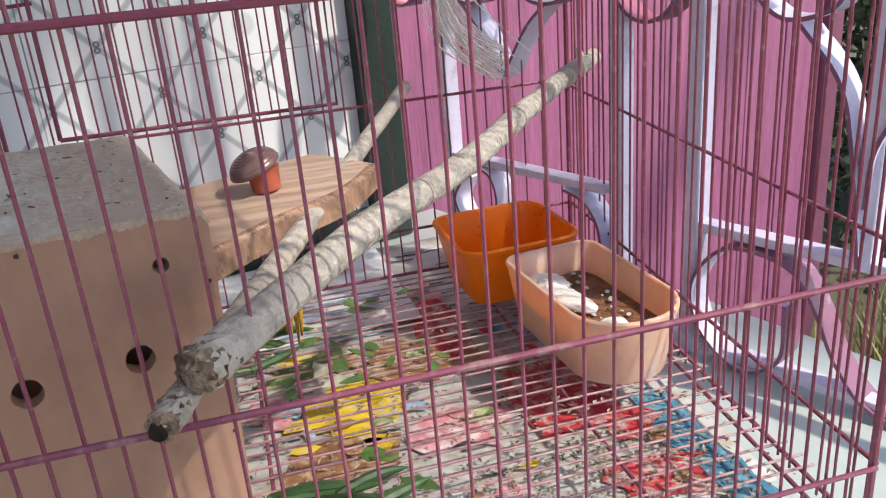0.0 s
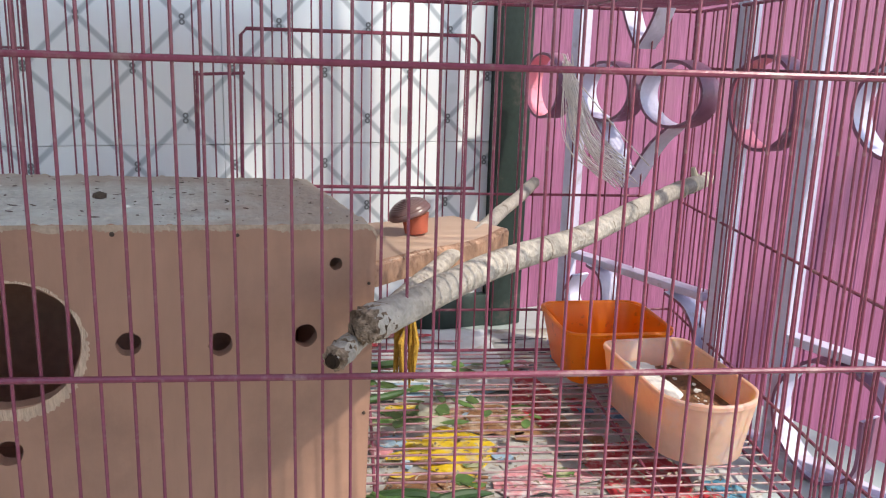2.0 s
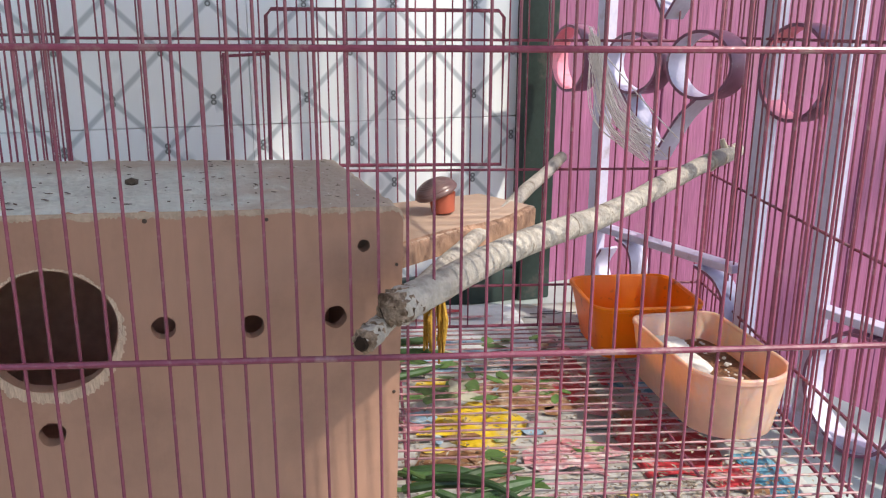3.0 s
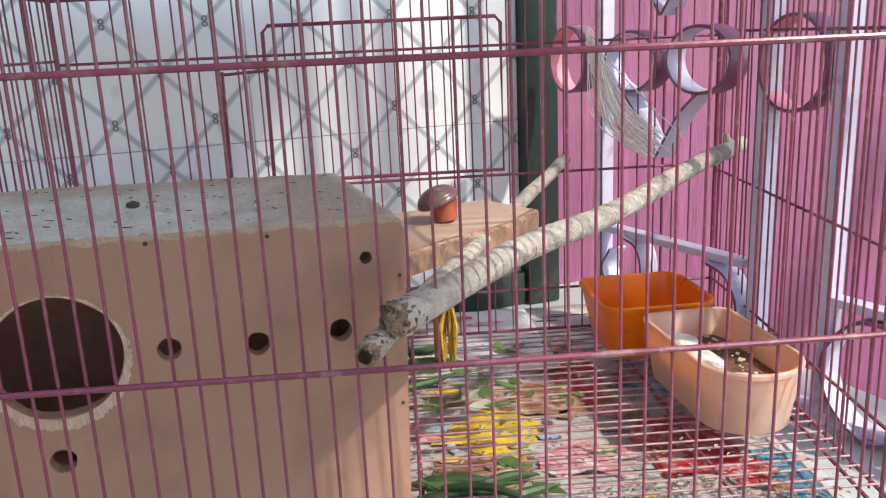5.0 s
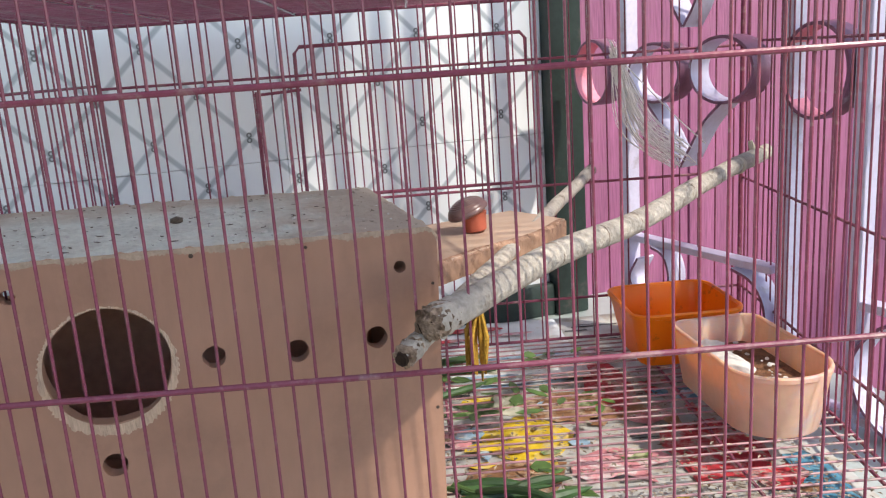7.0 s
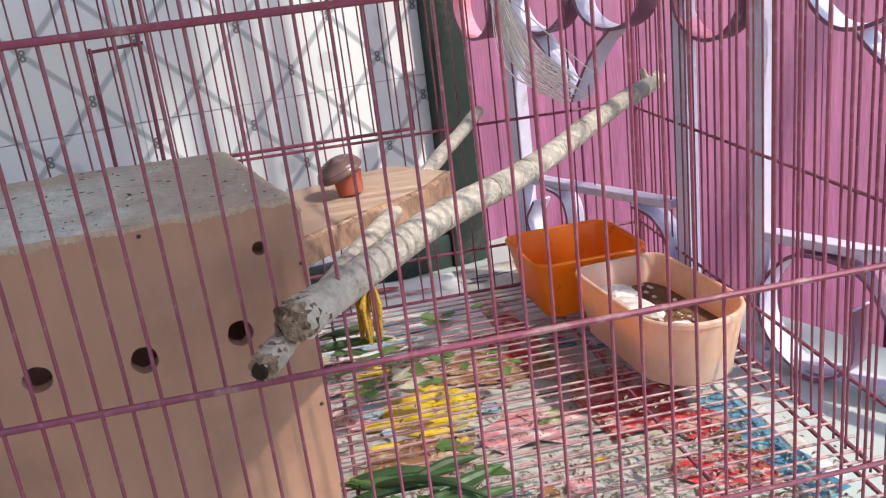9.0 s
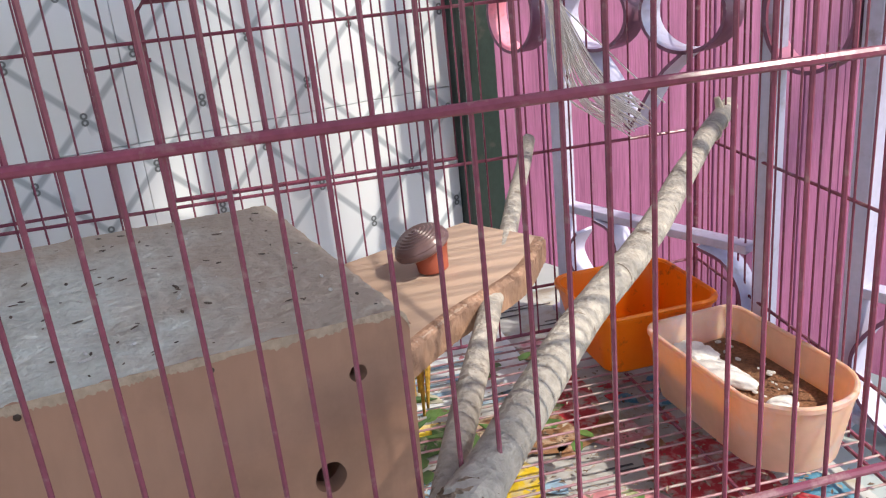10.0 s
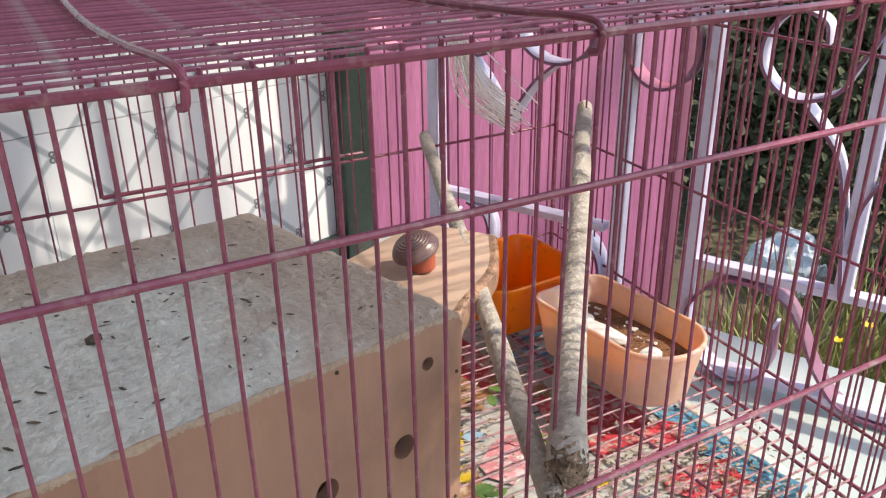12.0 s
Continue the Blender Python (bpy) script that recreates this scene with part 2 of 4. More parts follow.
# ---------------------------------------------------------------- mesh helpers
def finish(name, bm, material, smooth=True):
    me = bpy.data.meshes.new(name)
    bmesh.ops.recalc_face_normals(bm, faces=bm.faces[:])
    bm.to_mesh(me)
    bm.free()
    if material:
        me.materials.append(material)
    if smooth:
        me.polygons.foreach_set("use_smooth", [True] * len(me.polygons))
        me.set_sharp_from_angle(angle=radians(38))
    return me


def part(name, bm, material, parent, label="", smooth=True):
    """Links a bmesh as one mesh object under a thing or part."""
    ob = new(name, finish(name, bm, material, smooth))
    ob.parent = parent
    if label:
        ob["label"] = label
    return ob


def piece(name, me, parent, m=None):
    """A further object on a mesh that alike pieces share."""
    ob = new(name, me)
    ob.parent = parent
    if m is not None:
        ob.matrix_basis = m
    return ob


def thing(name, m, label, category, group="", kind=""):
    ob = new(name)
    ob.empty_display_size = 0.02
    ob.matrix_basis = m
    return tagged(ob, label, category, group, kind)


def solid(name, bm, material, label, category, m=None, kind="", smooth=True, group=""):
    ob = new(name, finish(name, bm, material, smooth))
    if m is not None:
        ob.matrix_basis = m
    return tagged(ob, label, category, group, kind)


def box(bm, lo, hi, bevel=0.0, segs=2):
    r = bmesh.ops.create_cube(bm, size=1)
    lo, hi = Vector(lo), Vector(hi)
    for v in r["verts"]:
        v.co = Vector([(lo[i] + hi[i]) / 2 + v.co[i] * (hi[i] - lo[i]) for i in range(3)])
    if bevel:
        es = list({e for v in r["verts"] for e in v.link_edges})
        bmesh.ops.bevel(bm, geom=es, offset=bevel, segments=segs, affect="EDGES", profile=0.5)
    return bm


def tube(bm, pts, radii, n=8, cap=True, squash=None):
    """A tube along points; radii: one number or one for each point."""
    pts = [Vector(p) for p in pts]
    if isinstance(radii, (int, float)):
        radii = [radii] * len(pts)
    rings = []
    ref = Vector((0.13, 0.21, 0.97))
    for i, p in enumerate(pts):
        d = (pts[min(i + 1, len(pts) - 1)] - pts[max(i - 1, 0)]).normalized()
        a = d.cross(ref)
        if a.length < 0.2:
            a = d.cross(Vector((1, 0, 0)))
        a.normalize()
        c = d.cross(a)
        ring = []
        for k in range(n):
            t = 2 * math.pi * k / n
            s = squash(i, k) if squash else 1.0
            ring.append(bm.verts.new(p + (a * math.cos(t) + c * math.sin(t)) * radii[i] * s))
        rings.append(ring)
    for a, c in zip(rings, rings[1:]):
        for k in range(n):
            bm.faces.new((a[k], a[(k + 1) % n], c[(k + 1) % n], c[k]))
    if cap:
        bm.faces.new(rings[0][::-1])
        bm.faces.new(rings[-1])
    return bm


def prism(bm, outline, z0, z1, bevel=0.0):
    lo = [bm.verts.new((x, y, z0)) for x, y in outline]
    hi = [bm.verts.new((x, y, z1)) for x, y in outline]
    n = len(outline)
    fs = [bm.faces.new(lo[::-1]), bm.faces.new(hi)]
    fs += [bm.faces.new((lo[i], lo[(i + 1) % n], hi[(i + 1) % n], hi[i])) for i in range(n)]
    if bevel:
        bmesh.ops.bevel(bm, geom=bm.edges[:], offset=bevel, segments=2, affect="EDGES", profile=0.5)
    return bm


def band(bm, path, depth, thick, closed=False, white=(0,)):
    """A flat iron strip standing on edge: path in the local x-z plane, depth along y."""
    n = len(path)
    rows = []
    for i, (x, z) in enumerate(path):
        a = Vector(path[(i - 1) % n] if closed or i else path[0])
        c = Vector(path[(i + 1) % n] if closed or i < n - 1 else path[-1])
        d = (c - a).normalized()
        nx, nz = -d.y * thick / 2, d.x * thick / 2
        rows.append([bm.verts.new(v) for v in ((x + nx, -depth / 2, z + nz), (x + nx, depth / 2, z + nz), (x - nx, depth / 2, z - nz), (x - nx, -depth / 2, z - nz))])
    for i in range(n if closed else n - 1):
        a, c = rows[i], rows[(i + 1) % n]
        for k in range(4):
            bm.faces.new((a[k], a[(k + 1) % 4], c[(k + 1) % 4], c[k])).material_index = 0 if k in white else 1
    if not closed:
        bm.faces.new(rows[0])
        bm.faces.new(rows[-1][::-1])
    return bm


def ellipse(cx, cz, rx, rz, n=36, start=0, sweep=360):
    return [(cx + rx * math.cos(radians(start + sweep * k / n)), cz + rz * math.sin(radians(start + sweep * k / n))) for k in range(n + (sweep != 360))]


def spline(points, per=8):
    """Catmull-Rom through 2D or 3D points."""
    p = [Vector(q) for q in points]
    p = [2 * p[0] - p[1]] + p + [2 * p[-1] - p[-2]]
    out = []
    for i in range(1, len(p) - 2):
        for k in range(per):
            t = k / per
            out.append(0.5 * ((2 * p[i]) + (p[i + 1] - p[i - 1]) * t + (2 * p[i - 1] - 5 * p[i] + 4 * p[i + 1] - p[i + 2]) * t * t + (3 * p[i] - p[i - 1] - 3 * p[i + 1] + p[i + 2]) * t ** 3))
    out.append(p[-2])
    return out


# ---------------------------------------------------------------- the setting
WALL_TURN = 16.3
FLOOR_Z, SILL_Z = -0.016, -0.062

# window sill: one pale slab that runs under the cage and ends just past the grille
bm = bmesh.new()
prism(bm, [(-1.2, -0.12), (0.955, -0.12), (0.70, 0.52), (0.50, 0.98), (-1.2, 0.75)], SILL_Z - 0.05, SILL_Z, 0.004)
solid("window_sill", bm, MARBLE, "pale grey marble sill slab under the cage", "window sill", kind="structure")

# tiled wall behind the cage
tile_wall = thing("wall_north", pose(0, 0.6401, 0, 0, 0, WALL_TURN), "white tiled wall with a printed grey lattice", "wall", kind="structure")
bm = bmesh.new()
box(bm, (-1.5, 0.008, -1.0), (0.460, 0.16, 2.2))
part("wall_core", bm, GROUT, tile_wall, "plaster behind the tiles")
bm = bmesh.new()
box(bm, (-0.2397, -0.004, -0.1808), (0.2397, 0.0075, 0.1808), 0.0006, 1)
tile_mesh = finish("tile", bm, TILE)
bm = bmesh.new()
box(bm, (-0.2397, -0.004, -0.1808), (0.1402, 0.0075, 0.1808), 0.0006, 1)
cut_tile = finish("tile", bm, TILE)
for i in range(-2, 1):
    for j in range(-1, 6):
        piece("tile", tile_mesh if i < 0 else cut_tile, tile_wall, pose(0.3193 + 0.480 * i, 0, 0.3979 + 0.3624 * (j - 1)))

# maroon boarded wall outside, in the line of the tiled wall
maroon = thing("wall_outside", pose(0.50, 0.83, 0, 0, 0, math.degrees(math.atan(0.345))), "maroon painted boarded wall outside the window", "wall", kind="structure")
board = bmesh.new()
box(board, (0, 0, -1.2), (0.1185, 0.03, 2.2), 0.002, 1)
board_mesh = finish("board", board, MAROON)
for i in range(9):
    piece("board", board_mesh, maroon, pose(-0.02 + 0.12 * i, 0.001 * (i % 2), 0))
bm = bmesh.new()
box(bm, (1.065, -0.015, -1.2), (1.12, 0.05, 2.2), 0.004)
part("corner_board", bm, DARK_IRON, maroon, "dark plum corner board")

# dark green window frame at the end of the tiles
bm = bmesh.new()
box(bm, (0.460, -0.03, -0.062), (0.513, 0.14, 2.2), 0.004)
box(bm, (0.513, 0.02, -0.062), (0.533, 0.10, 2.2), 0.003)
solid("window_frame", bm, DARKGREEN, "dark green window frame post beside the tiles", "window frame", pose(0, 0.6401, 0, 0, 0, WALL_TURN), "structure")

# dark skirting along the foot of the tiles
bm = bmesh.new()
box(bm, (-1.2, -0.022, SILL_Z), (0.460, -0.0045, -0.012), 0.003)
solid("baseboard", bm, DARKGREEN, "dark green skirting along the foot of the tiles", "skirting", pose(0, 0.6401, 0, 0, 0, WALL_TURN), "structure")

# plain walls, ceiling and floor that close the place behind the camera
# the ceiling is never in view; its slanted edge limits the sun on box and tiles
bm = bmesh.new()
prism(bm, [(-1.5, -1.5), (1.75, -1.5), (1.0, 0.95), (-1.5, 0.5)], 2.20, 2.30)
solid("ceiling", bm, PLASTER, "unseen plaster ceiling, its edge placed to shade the nest box and tiles", "ceiling", kind="structure")
bm = bmesh.new()
box(bm, (-1.62, -1.5, -1.0), (-1.5, 0.6, 2.2))
solid("wall_west", bm, PLASTER, "plain plaster wall", "wall", kind="structure")
bm = bmesh.new()
box(bm, (-20, -20, -1.12), (30, 30, -1.0))
solid("ground", bm, EARTH, "dark garden earth outside the window", "ground", kind="structure")

# ---------------------------------------------------------------- bird cage
X0, YB, ZT, PITCH = -0.104, 0.512, 0.3945, 0.015
H1, H2, HB = 0.329, 0.160, 0.036


def right_x(y):
    return 0.602 + 0.068 * y


cage = thing("bird_cage", pose(0, 0, 0), "pink enamelled wire bird cage on a marble sill", "bird cage")
rng = random.Random(4)


def wire_mesh(length, r, n=6):
    b = bmesh.new()
    tube(b, [(0, 0, 0), (0, 0, length * 0.5), (0, 0, length)], r, n)
    return finish("wire", b, PINK)


def panel(name, label):
    ob = new(name)
    ob.empty_display_size = 0.02
    ob.parent = cage
    ob["label"] = label
    return ob


def rod(name, pts, r, parent, label="", n=8):
    b = bmesh.new()
    tube(b, pts, r, n)
    return part(name, b, PINK, parent, label)


upright = wire_mesh(ZT - FLOOR_Z + 0.004, 0.00098)

# front
front = panel("front_panel", "front panel of thin upright pink wires")
# the wires are not evenly spaced: how far each one strays, in tenths of a millimetre, from the second one on
STRAY = (-8, -3, 0, 1, 2, 6, 6, 24, 9, 2, -9, -14, -12, -13, -9, -6, -3, -1, -3, -5, -4, -1, -6, -7, -8, -7, 0, 2, 11, 16, 21, 15)
for k in range(-6, 41):
    dx = STRAY[k - 1] * 0.0001 if 1 <= k <= len(STRAY) else rng.uniform(-0.0006, 0.0006)
    piece("wire", upright, front, pose(k * PITCH + dx, 0.0, FLOOR_Z, rng.uniform(-0.15, 0.15), rng.uniform(-0.15, 0.15)))
for z, r in ((ZT, 0.0021), (H1, 0.0019), (H2, 0.0019), (HB, 0.0016), (FLOOR_Z, 0.0019)):
    rod("rail", [(X0, -0.0028, z), (0.25, -0.003, z), (right_x(0), -0.0028, z)], r, front)
for x in (X0, right_x(0)):
    rod("post", [(x, 0, FLOOR_Z - 0.02), (x, 0, ZT + 0.002)], 0.0024, front)

# back, with a small door in it
back = panel("back_panel", "back panel of pink wires with a small door")
for k in range(34):
    x = X0 + 0.0215 * (k + 1)
    if x < right_x(YB) - 0.005:
        piece("wire", upright, back, pose(x + rng.uniform(-0.001, 0.001), YB, FLOOR_Z))
for z, r in ((ZT, 0.0021), (0.327, 0.0016), (0.179, 0.0016), (HB, 0.0016), (FLOOR_Z, 0.0019)):
    rod("rail", [(X0, YB + 0.0028, z), (right_x(YB), YB + 0.0028, z)], r, back)
for x in (X0, right_x(YB)):
    rod("post", [(x, YB, FLOOR_Z - 0.02), (x, YB, ZT + 0.002)], 0.0028, back)
door = new("cage_door")
door.parent = cage
door["label"] = "small hinged wire door in the back panel"
loop = [(0.117, 0.185), (0.119, 0.352), (0.125, 0.359), (0.378, 0.359), (0.384, 0.352), (0.384, 0.185), (0.117, 0.185)]
rod("stay", [(0.069, YB + 0.004, 0.176), (0.071, YB + 0.004, 0.312)], 0.0018, back)
rod("stay", [(-0.09, YB + 0.005, 0.185), (0.045, YB + 0.005, 0.187)], 0.0015, back)
rod("door_frame", [(x, YB + 0.006, z) for x, z in loop], 0.0022, door)
door_wire = wire_mesh(0.172, 0.00095)
for k in range(1, 12):
    piece("wire", door_wire, door, pose(0.119 + 0.0221 * k, YB + 0.006, 0.186))
rod("latch", [(0.066, YB + 0.009, 0.308), (0.122, YB + 0.009, 0.311)], 0.0018, door)

# sides
for name, at in (("left_panel", lambda y: X0), ("right_panel", right_x)):
    side = panel(name, "side panel of thin upright pink wires")
    n = 33
    for k in range(1, n + 1):
        y = YB * k / (n + 1)
        piece("wire", upright, side, pose(at(y) + rng.uniform(-0.0008, 0.0008), y, FLOOR_Z - 0.004, rng.uniform(-0.3, 0.3), rng.uniform(-0.3, 0.3)))
    out = 0.0026 if name == "right_panel" else -0.0026
    for z, r in ((ZT, 0.0020), (0.331, 0.0015), (0.172, 0.0015), (HB, 0.0015), (FLOOR_Z, 0.0018), (FLOOR_Z - 0.017, 0.0018)):
        rod("rail", [(at(0) + out, 0, z), (at(YB) + out, YB, z)], r, side)

# floor grid
grid = panel("floor_grid", "floor grid of close pink wires")
b = bmesh.new()
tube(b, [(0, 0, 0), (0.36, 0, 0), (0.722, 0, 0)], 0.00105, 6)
long_wire = finish("wire", b, SUNLIT_PINK)
b = bmesh.new()
tube(b, [(0, 0, 0), (0.36, 0, 0.0004), (0.722, 0, 0)], 0.00105, 6)
floor_wire = finish("wire", b, WORN)
for k in range(1, 32):
    piece("wire", floor_wire, grid, pose(X0, 0.0160 * k + rng.uniform(-0.0012, 0.0012), FLOOR_Z + 0.002, 0, rng.uniform(-0.1, 0.1), rng.uniform(-0.2, 0.2)))
for x in (0.02, 0.26, 0.50):
    rod("rail", [(x, 0, FLOOR_Z), (x, YB, FLOOR_Z)], 0.0016, grid)

# roof
roof = panel("roof_panel", "roof panel of close pink wires")
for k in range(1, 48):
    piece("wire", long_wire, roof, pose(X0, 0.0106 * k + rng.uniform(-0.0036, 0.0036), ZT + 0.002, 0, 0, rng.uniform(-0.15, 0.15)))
for x in (0.0, 0.125, 0.25, 0.375, 0.50):
    rod("rail", [(x, 0, ZT), (x, YB, ZT)], 0.0015, roof)

# bent rods that hold the roof to the front rail
for x, lean in ((0.098, -0.006), (0.263, -0.016), (0.422, -0.014)):
    pts = spline([(x + lean * 1.4, 0.505, ZT + 0.0045), (x + lean * 1.4, 0.28, ZT + 0.0045), (x + lean * 1.8, 0.12, ZT + 0.0048), (x + lean * 1.1, 0.045, ZT + 0.0055), (x + lean * 0.2, 0.006, ZT + 0.006), (x + 0.001, -0.0055, ZT + 0.003), (x + 0.001, -0.0055, ZT - 0.006), (x, -0.001, ZT - 0.008)], 5)
    rod("roof_hook", pts, 0.0016, roof, "bent wire rod hooked over the front rail")

# ---------------------------------------------------------------- nest box
BOX_TURN = math.degrees(math.atan(0.2338))
BOX = pose(0.2563, 0.092, 0.2265, 0, 0, BOX_TURN) @ pose(0, 0, 0, -0.8, 2.0)
W, D, T = 0.352, 0.226, 0.011
BH = 0.2265 - FLOOR_Z - 0.004
nest = thing("nest_box", BOX, "plywood nest box with a round entrance and a soiled lid", "nest box")


def pierced_panel(w0, h0, holes, thick, steps=28):
    """An upright board in the x-z plane pierced by round holes, cut ring by ring out of a grid of cells."""
    b = bmesh.new()
    xs = sorted({-w0, 0.0, *[c[0] - c[2] * 1.12 for c in holes], *[c[0] + c[2] * 1.12 for c in holes]})
    zs = sorted({-h0, 0.0, *[c[1] - c[2] * 1.12 for c in holes], *[c[1] + c[2] * 1.12 for c in holes]})
    for x0, x1 in zip(xs, xs[1:]):
        for z0, z1 in zip(zs, zs[1:]):
            cx, cz = (x0 + x1) / 2, (z0 + z1) / 2
            if any(abs(cx - c[0]) < c[2] * 1.12 and abs(cz - c[1]) < c[2] * 1.12 for c in holes):
                continue
            b.faces.new([b.verts.new((x, 0, z)) for x, z in ((x0, z0), (x1, z0), (x1, z1), (x0, z1))])
    for hx, hz, r, squeeze in holes:
        inner, outer = [], []
        k = r * 1.12
        for i in range(steps):
            a = 2 * math.pi * (i + 0.5) / steps
            c, s = math.cos(a), math.sin(a)
            m = k / max(abs(c), abs(s))
            wob = 1 + 0.02 * math.sin(5 * a + hx * 90)
            inner.append(b.verts.new((hx + r * c * squeeze * wob, 0, hz + r * s * wob)))
            outer.append(b.verts.new((hx + m * c, 0, hz + m * s)))
        corners = {i: b.verts.new((hx + sx * k, 0, hz + sz * k)) for i, (sx, sz) in enumerate(((1, 1), (-1, 1), (-1, -1), (1, -1)))}
        q = steps // 4
        for i in range(steps):
            j = (i + 1) % steps
            b.faces.new((inner[i], outer[i], outer[j], inner[j]))
        for n in range(4):
            i = q * n + q // 2 - 1
            b.faces.new((outer[i], corners[n], outer[(i + 1) % steps]))
    bmesh.ops.remove_doubles(b, verts=b.verts[:], dist=1e-5)
    corner = [v for v in b.verts if v.co.x > -1e-4 and v.co.z > -1e-4]
    bmesh.ops.bevel(b, geom=corner, offset=0.008, segments=6, affect="VERTICES", profile=0.5)
    r = bmesh.ops.extrude_face_region(b, geom=b.faces[:])
    bmesh.ops.translate(b, vec=(0, thick, 0), verts=[g for g in r["geom"] if isinstance(g, bmesh.types.BMVert)])
    return b


# u from the right corner, z down from the lid
HOLES = [(-0.0264, -0.0255, 0.0042, 1), (-0.0447, -0.0730, 0.0078, 0.95), (-0.0982, -0.0758, 0.0078, 0.95), (-0.1520, -0.0729, 0.0074, 1),
         (-0.2160, -0.0712, 0.0381, 1), (-0.2192, -0.1370, 0.0078, 1), (-0.2672, -0.0205, 0.0046, 1)]
part("front_board", pierced_panel(W, BH - 0.0012, [(x, z + 0.0012, r, s) for x, z, r, s in HOLES], T), PLY, nest, "bare plywood front with drilled holes", smooth=False).location = (0, 0, -0.0012)
b = bmesh.new()
box(b, (-T, T, -BH), (0, D, -0.0085), 0.0004, 1)
part("side_board", b, PLY, nest)
b = bmesh.new()
box(b, (-W, T, -BH), (-W + T, D, -0.0012), 0.0004, 1)
part("side_board", b, PLY, nest)
b = bmesh.new()
box(b, (-W + T, D - T, -BH), (-T, D, -0.070), 0.0008, 1)
part("back_board", b, INSIDE, nest)
b = bmesh.new()
box(b, (-W + T, T, -BH), (-T, D - T, -BH + T), 0.0008, 1)
part("floor_board", b, INSIDE, nest)

# pale splintered rim round the entrance
CHIP = surface("chipped_wood", (0.54, 0.39, 0.29), 0.9, var=0.25, scale=60, fine=300, bump=0.7, grain=(3, 3, 0.6), bump_depth=0.002)
b = bmesh.new()
inner, outer = [], []
rs = random.Random(2)
for k in range(240):
    a = 2 * math.pi * k / 240
    low = 0.5 - 0.5 * math.sin(a)
    r1 = 0.0381 + 0.0012 + 0.0065 * low ** 1.5 + 0.0012 * noise.noise((a * 9, 0, 4)) + rs.uniform(-0.0008, 0.0008) * (0.6 + low)
    inner.append(b.verts.new((-0.2160 + 0.0380 * math.cos(a), -0.0012 * low, -0.0712 + 0.0380 * math.sin(a))))
    outer.append(b.verts.new((-0.2160 + r1 * math.cos(a), -0.0003, -0.0712 + r1 * math.sin(a))))
for k in range(240):
    b.faces.new((inner[k], outer[k], outer[(k + 1) % 240], inner[(k + 1) % 240]))
part("entrance_rim", b, CHIP, nest, "pale splintered rim")

# nail heads along the edges
NAIL = surface("rusty_nail", (0.07, 0.045, 0.035), 0.6, metal=0.4, var=0.4, scale=80, bump=0.3)
for hx, hz, hr in ((-0.1600, -0.0050, 0.0015), (-0.0884, -0.0062, 0.0012), (-0.3050, -0.0060, 0.0014), (-0.0040, -0.0391, 0.0011), (-0.0040, -0.1297, 0.0012)):
    b = bmesh.new()
    tube(b, [(hx, 0.002, hz), (hx, -0.0006, hz), (hx, -0.0009, hz)], [hr, hr, hr * 0.7], 10)
    part("nail", b, NAIL, nest, "rusty nail head")

# the lid, crusted with droppings
b = bmesh.new()
nx, ny = 180, 60


def rounding(x, r=0.008):
    """How far the worn edge of the lid drops beside the right-hand side."""
    return 0.0 if x < -r else r - math.sqrt(max(r * r - min(x + r, r) ** 2, 0))


top = [[b.verts.new((-W - 0.001 + (W + 0.002) * i / nx, 0.0005 + (D + 0.001) * j / ny,
                     -rounding(-W - 0.001 + (W + 0.002) * i / nx) + 0.0013 * noise.noise((i * 0.065, j * 0.13, 3)) + 0.0030 * max(0, noise.noise((i * 0.24, j * 0.48, 9)) - 0.10))) for j in range(ny + 1)] for i in range(nx + 1)]
for i in range(nx):
    for j in range(ny):
        b.faces.new((top[i][j], top[i + 1][j], top[i + 1][j + 1], top[i][j + 1]))
edge = [e for e in b.edges if e.is_boundary]
r = bmesh.ops.extrude_edge_only(b, edges=edge)
for v in r["geom"]:
    if isinstance(v, bmesh.types.BMVert):
        v.co.z = min(-0.0010, v.co.z - 0.0006)
for f in b.faces:
    f.normal_update()
    f.material_index = 0 if abs(f.normal.z) > 0.5 else 1
lid = part("lid", b, LID, nest, "plywood lid crusted with white droppings")
lid.data.materials.append(PLY)
b = bmesh.new()
rf = random.Random(31)
upper, lower = [], []
for k in range(421):
    x = -W + W * k / 420
    drop = 0.0018 + 0.0028 * max(0, noise.noise((k * 0.05, 1, 7)) + 0.25) + rf.uniform(0, 0.0016) * (1 if noise.noise((k * 0.02, 5, 2)) > -0.1 else 0.3)
    upper.append(b.verts.new((x, -0.0002, 0.0004 - rounding(x))))
    lower.append(b.verts.new((x, -0.0006, -drop - rounding(x))))
for k in range(420):
    b.faces.new((upper[k], lower[k], lower[k + 1], upper[k + 1]))
part("lid_edge", b, surface("frayed_ply_edge", (0.40, 0.30, 0.225), 0.9, var=0.3, scale=60, fine=300, bump=0.6), nest, "ragged crusted edge of the lid")
rl = random.Random(12)
b = bmesh.new()
bmesh.ops.create_icosphere(b, subdivisions=1, radius=1)
crumb_mesh = finish("crumb", b, CRUMB)
b = bmesh.new()
bmesh.ops.create_icosphere(b, subdivisions=1, radius=1)
flake_mesh = finish("crumb", b, DROPPING)
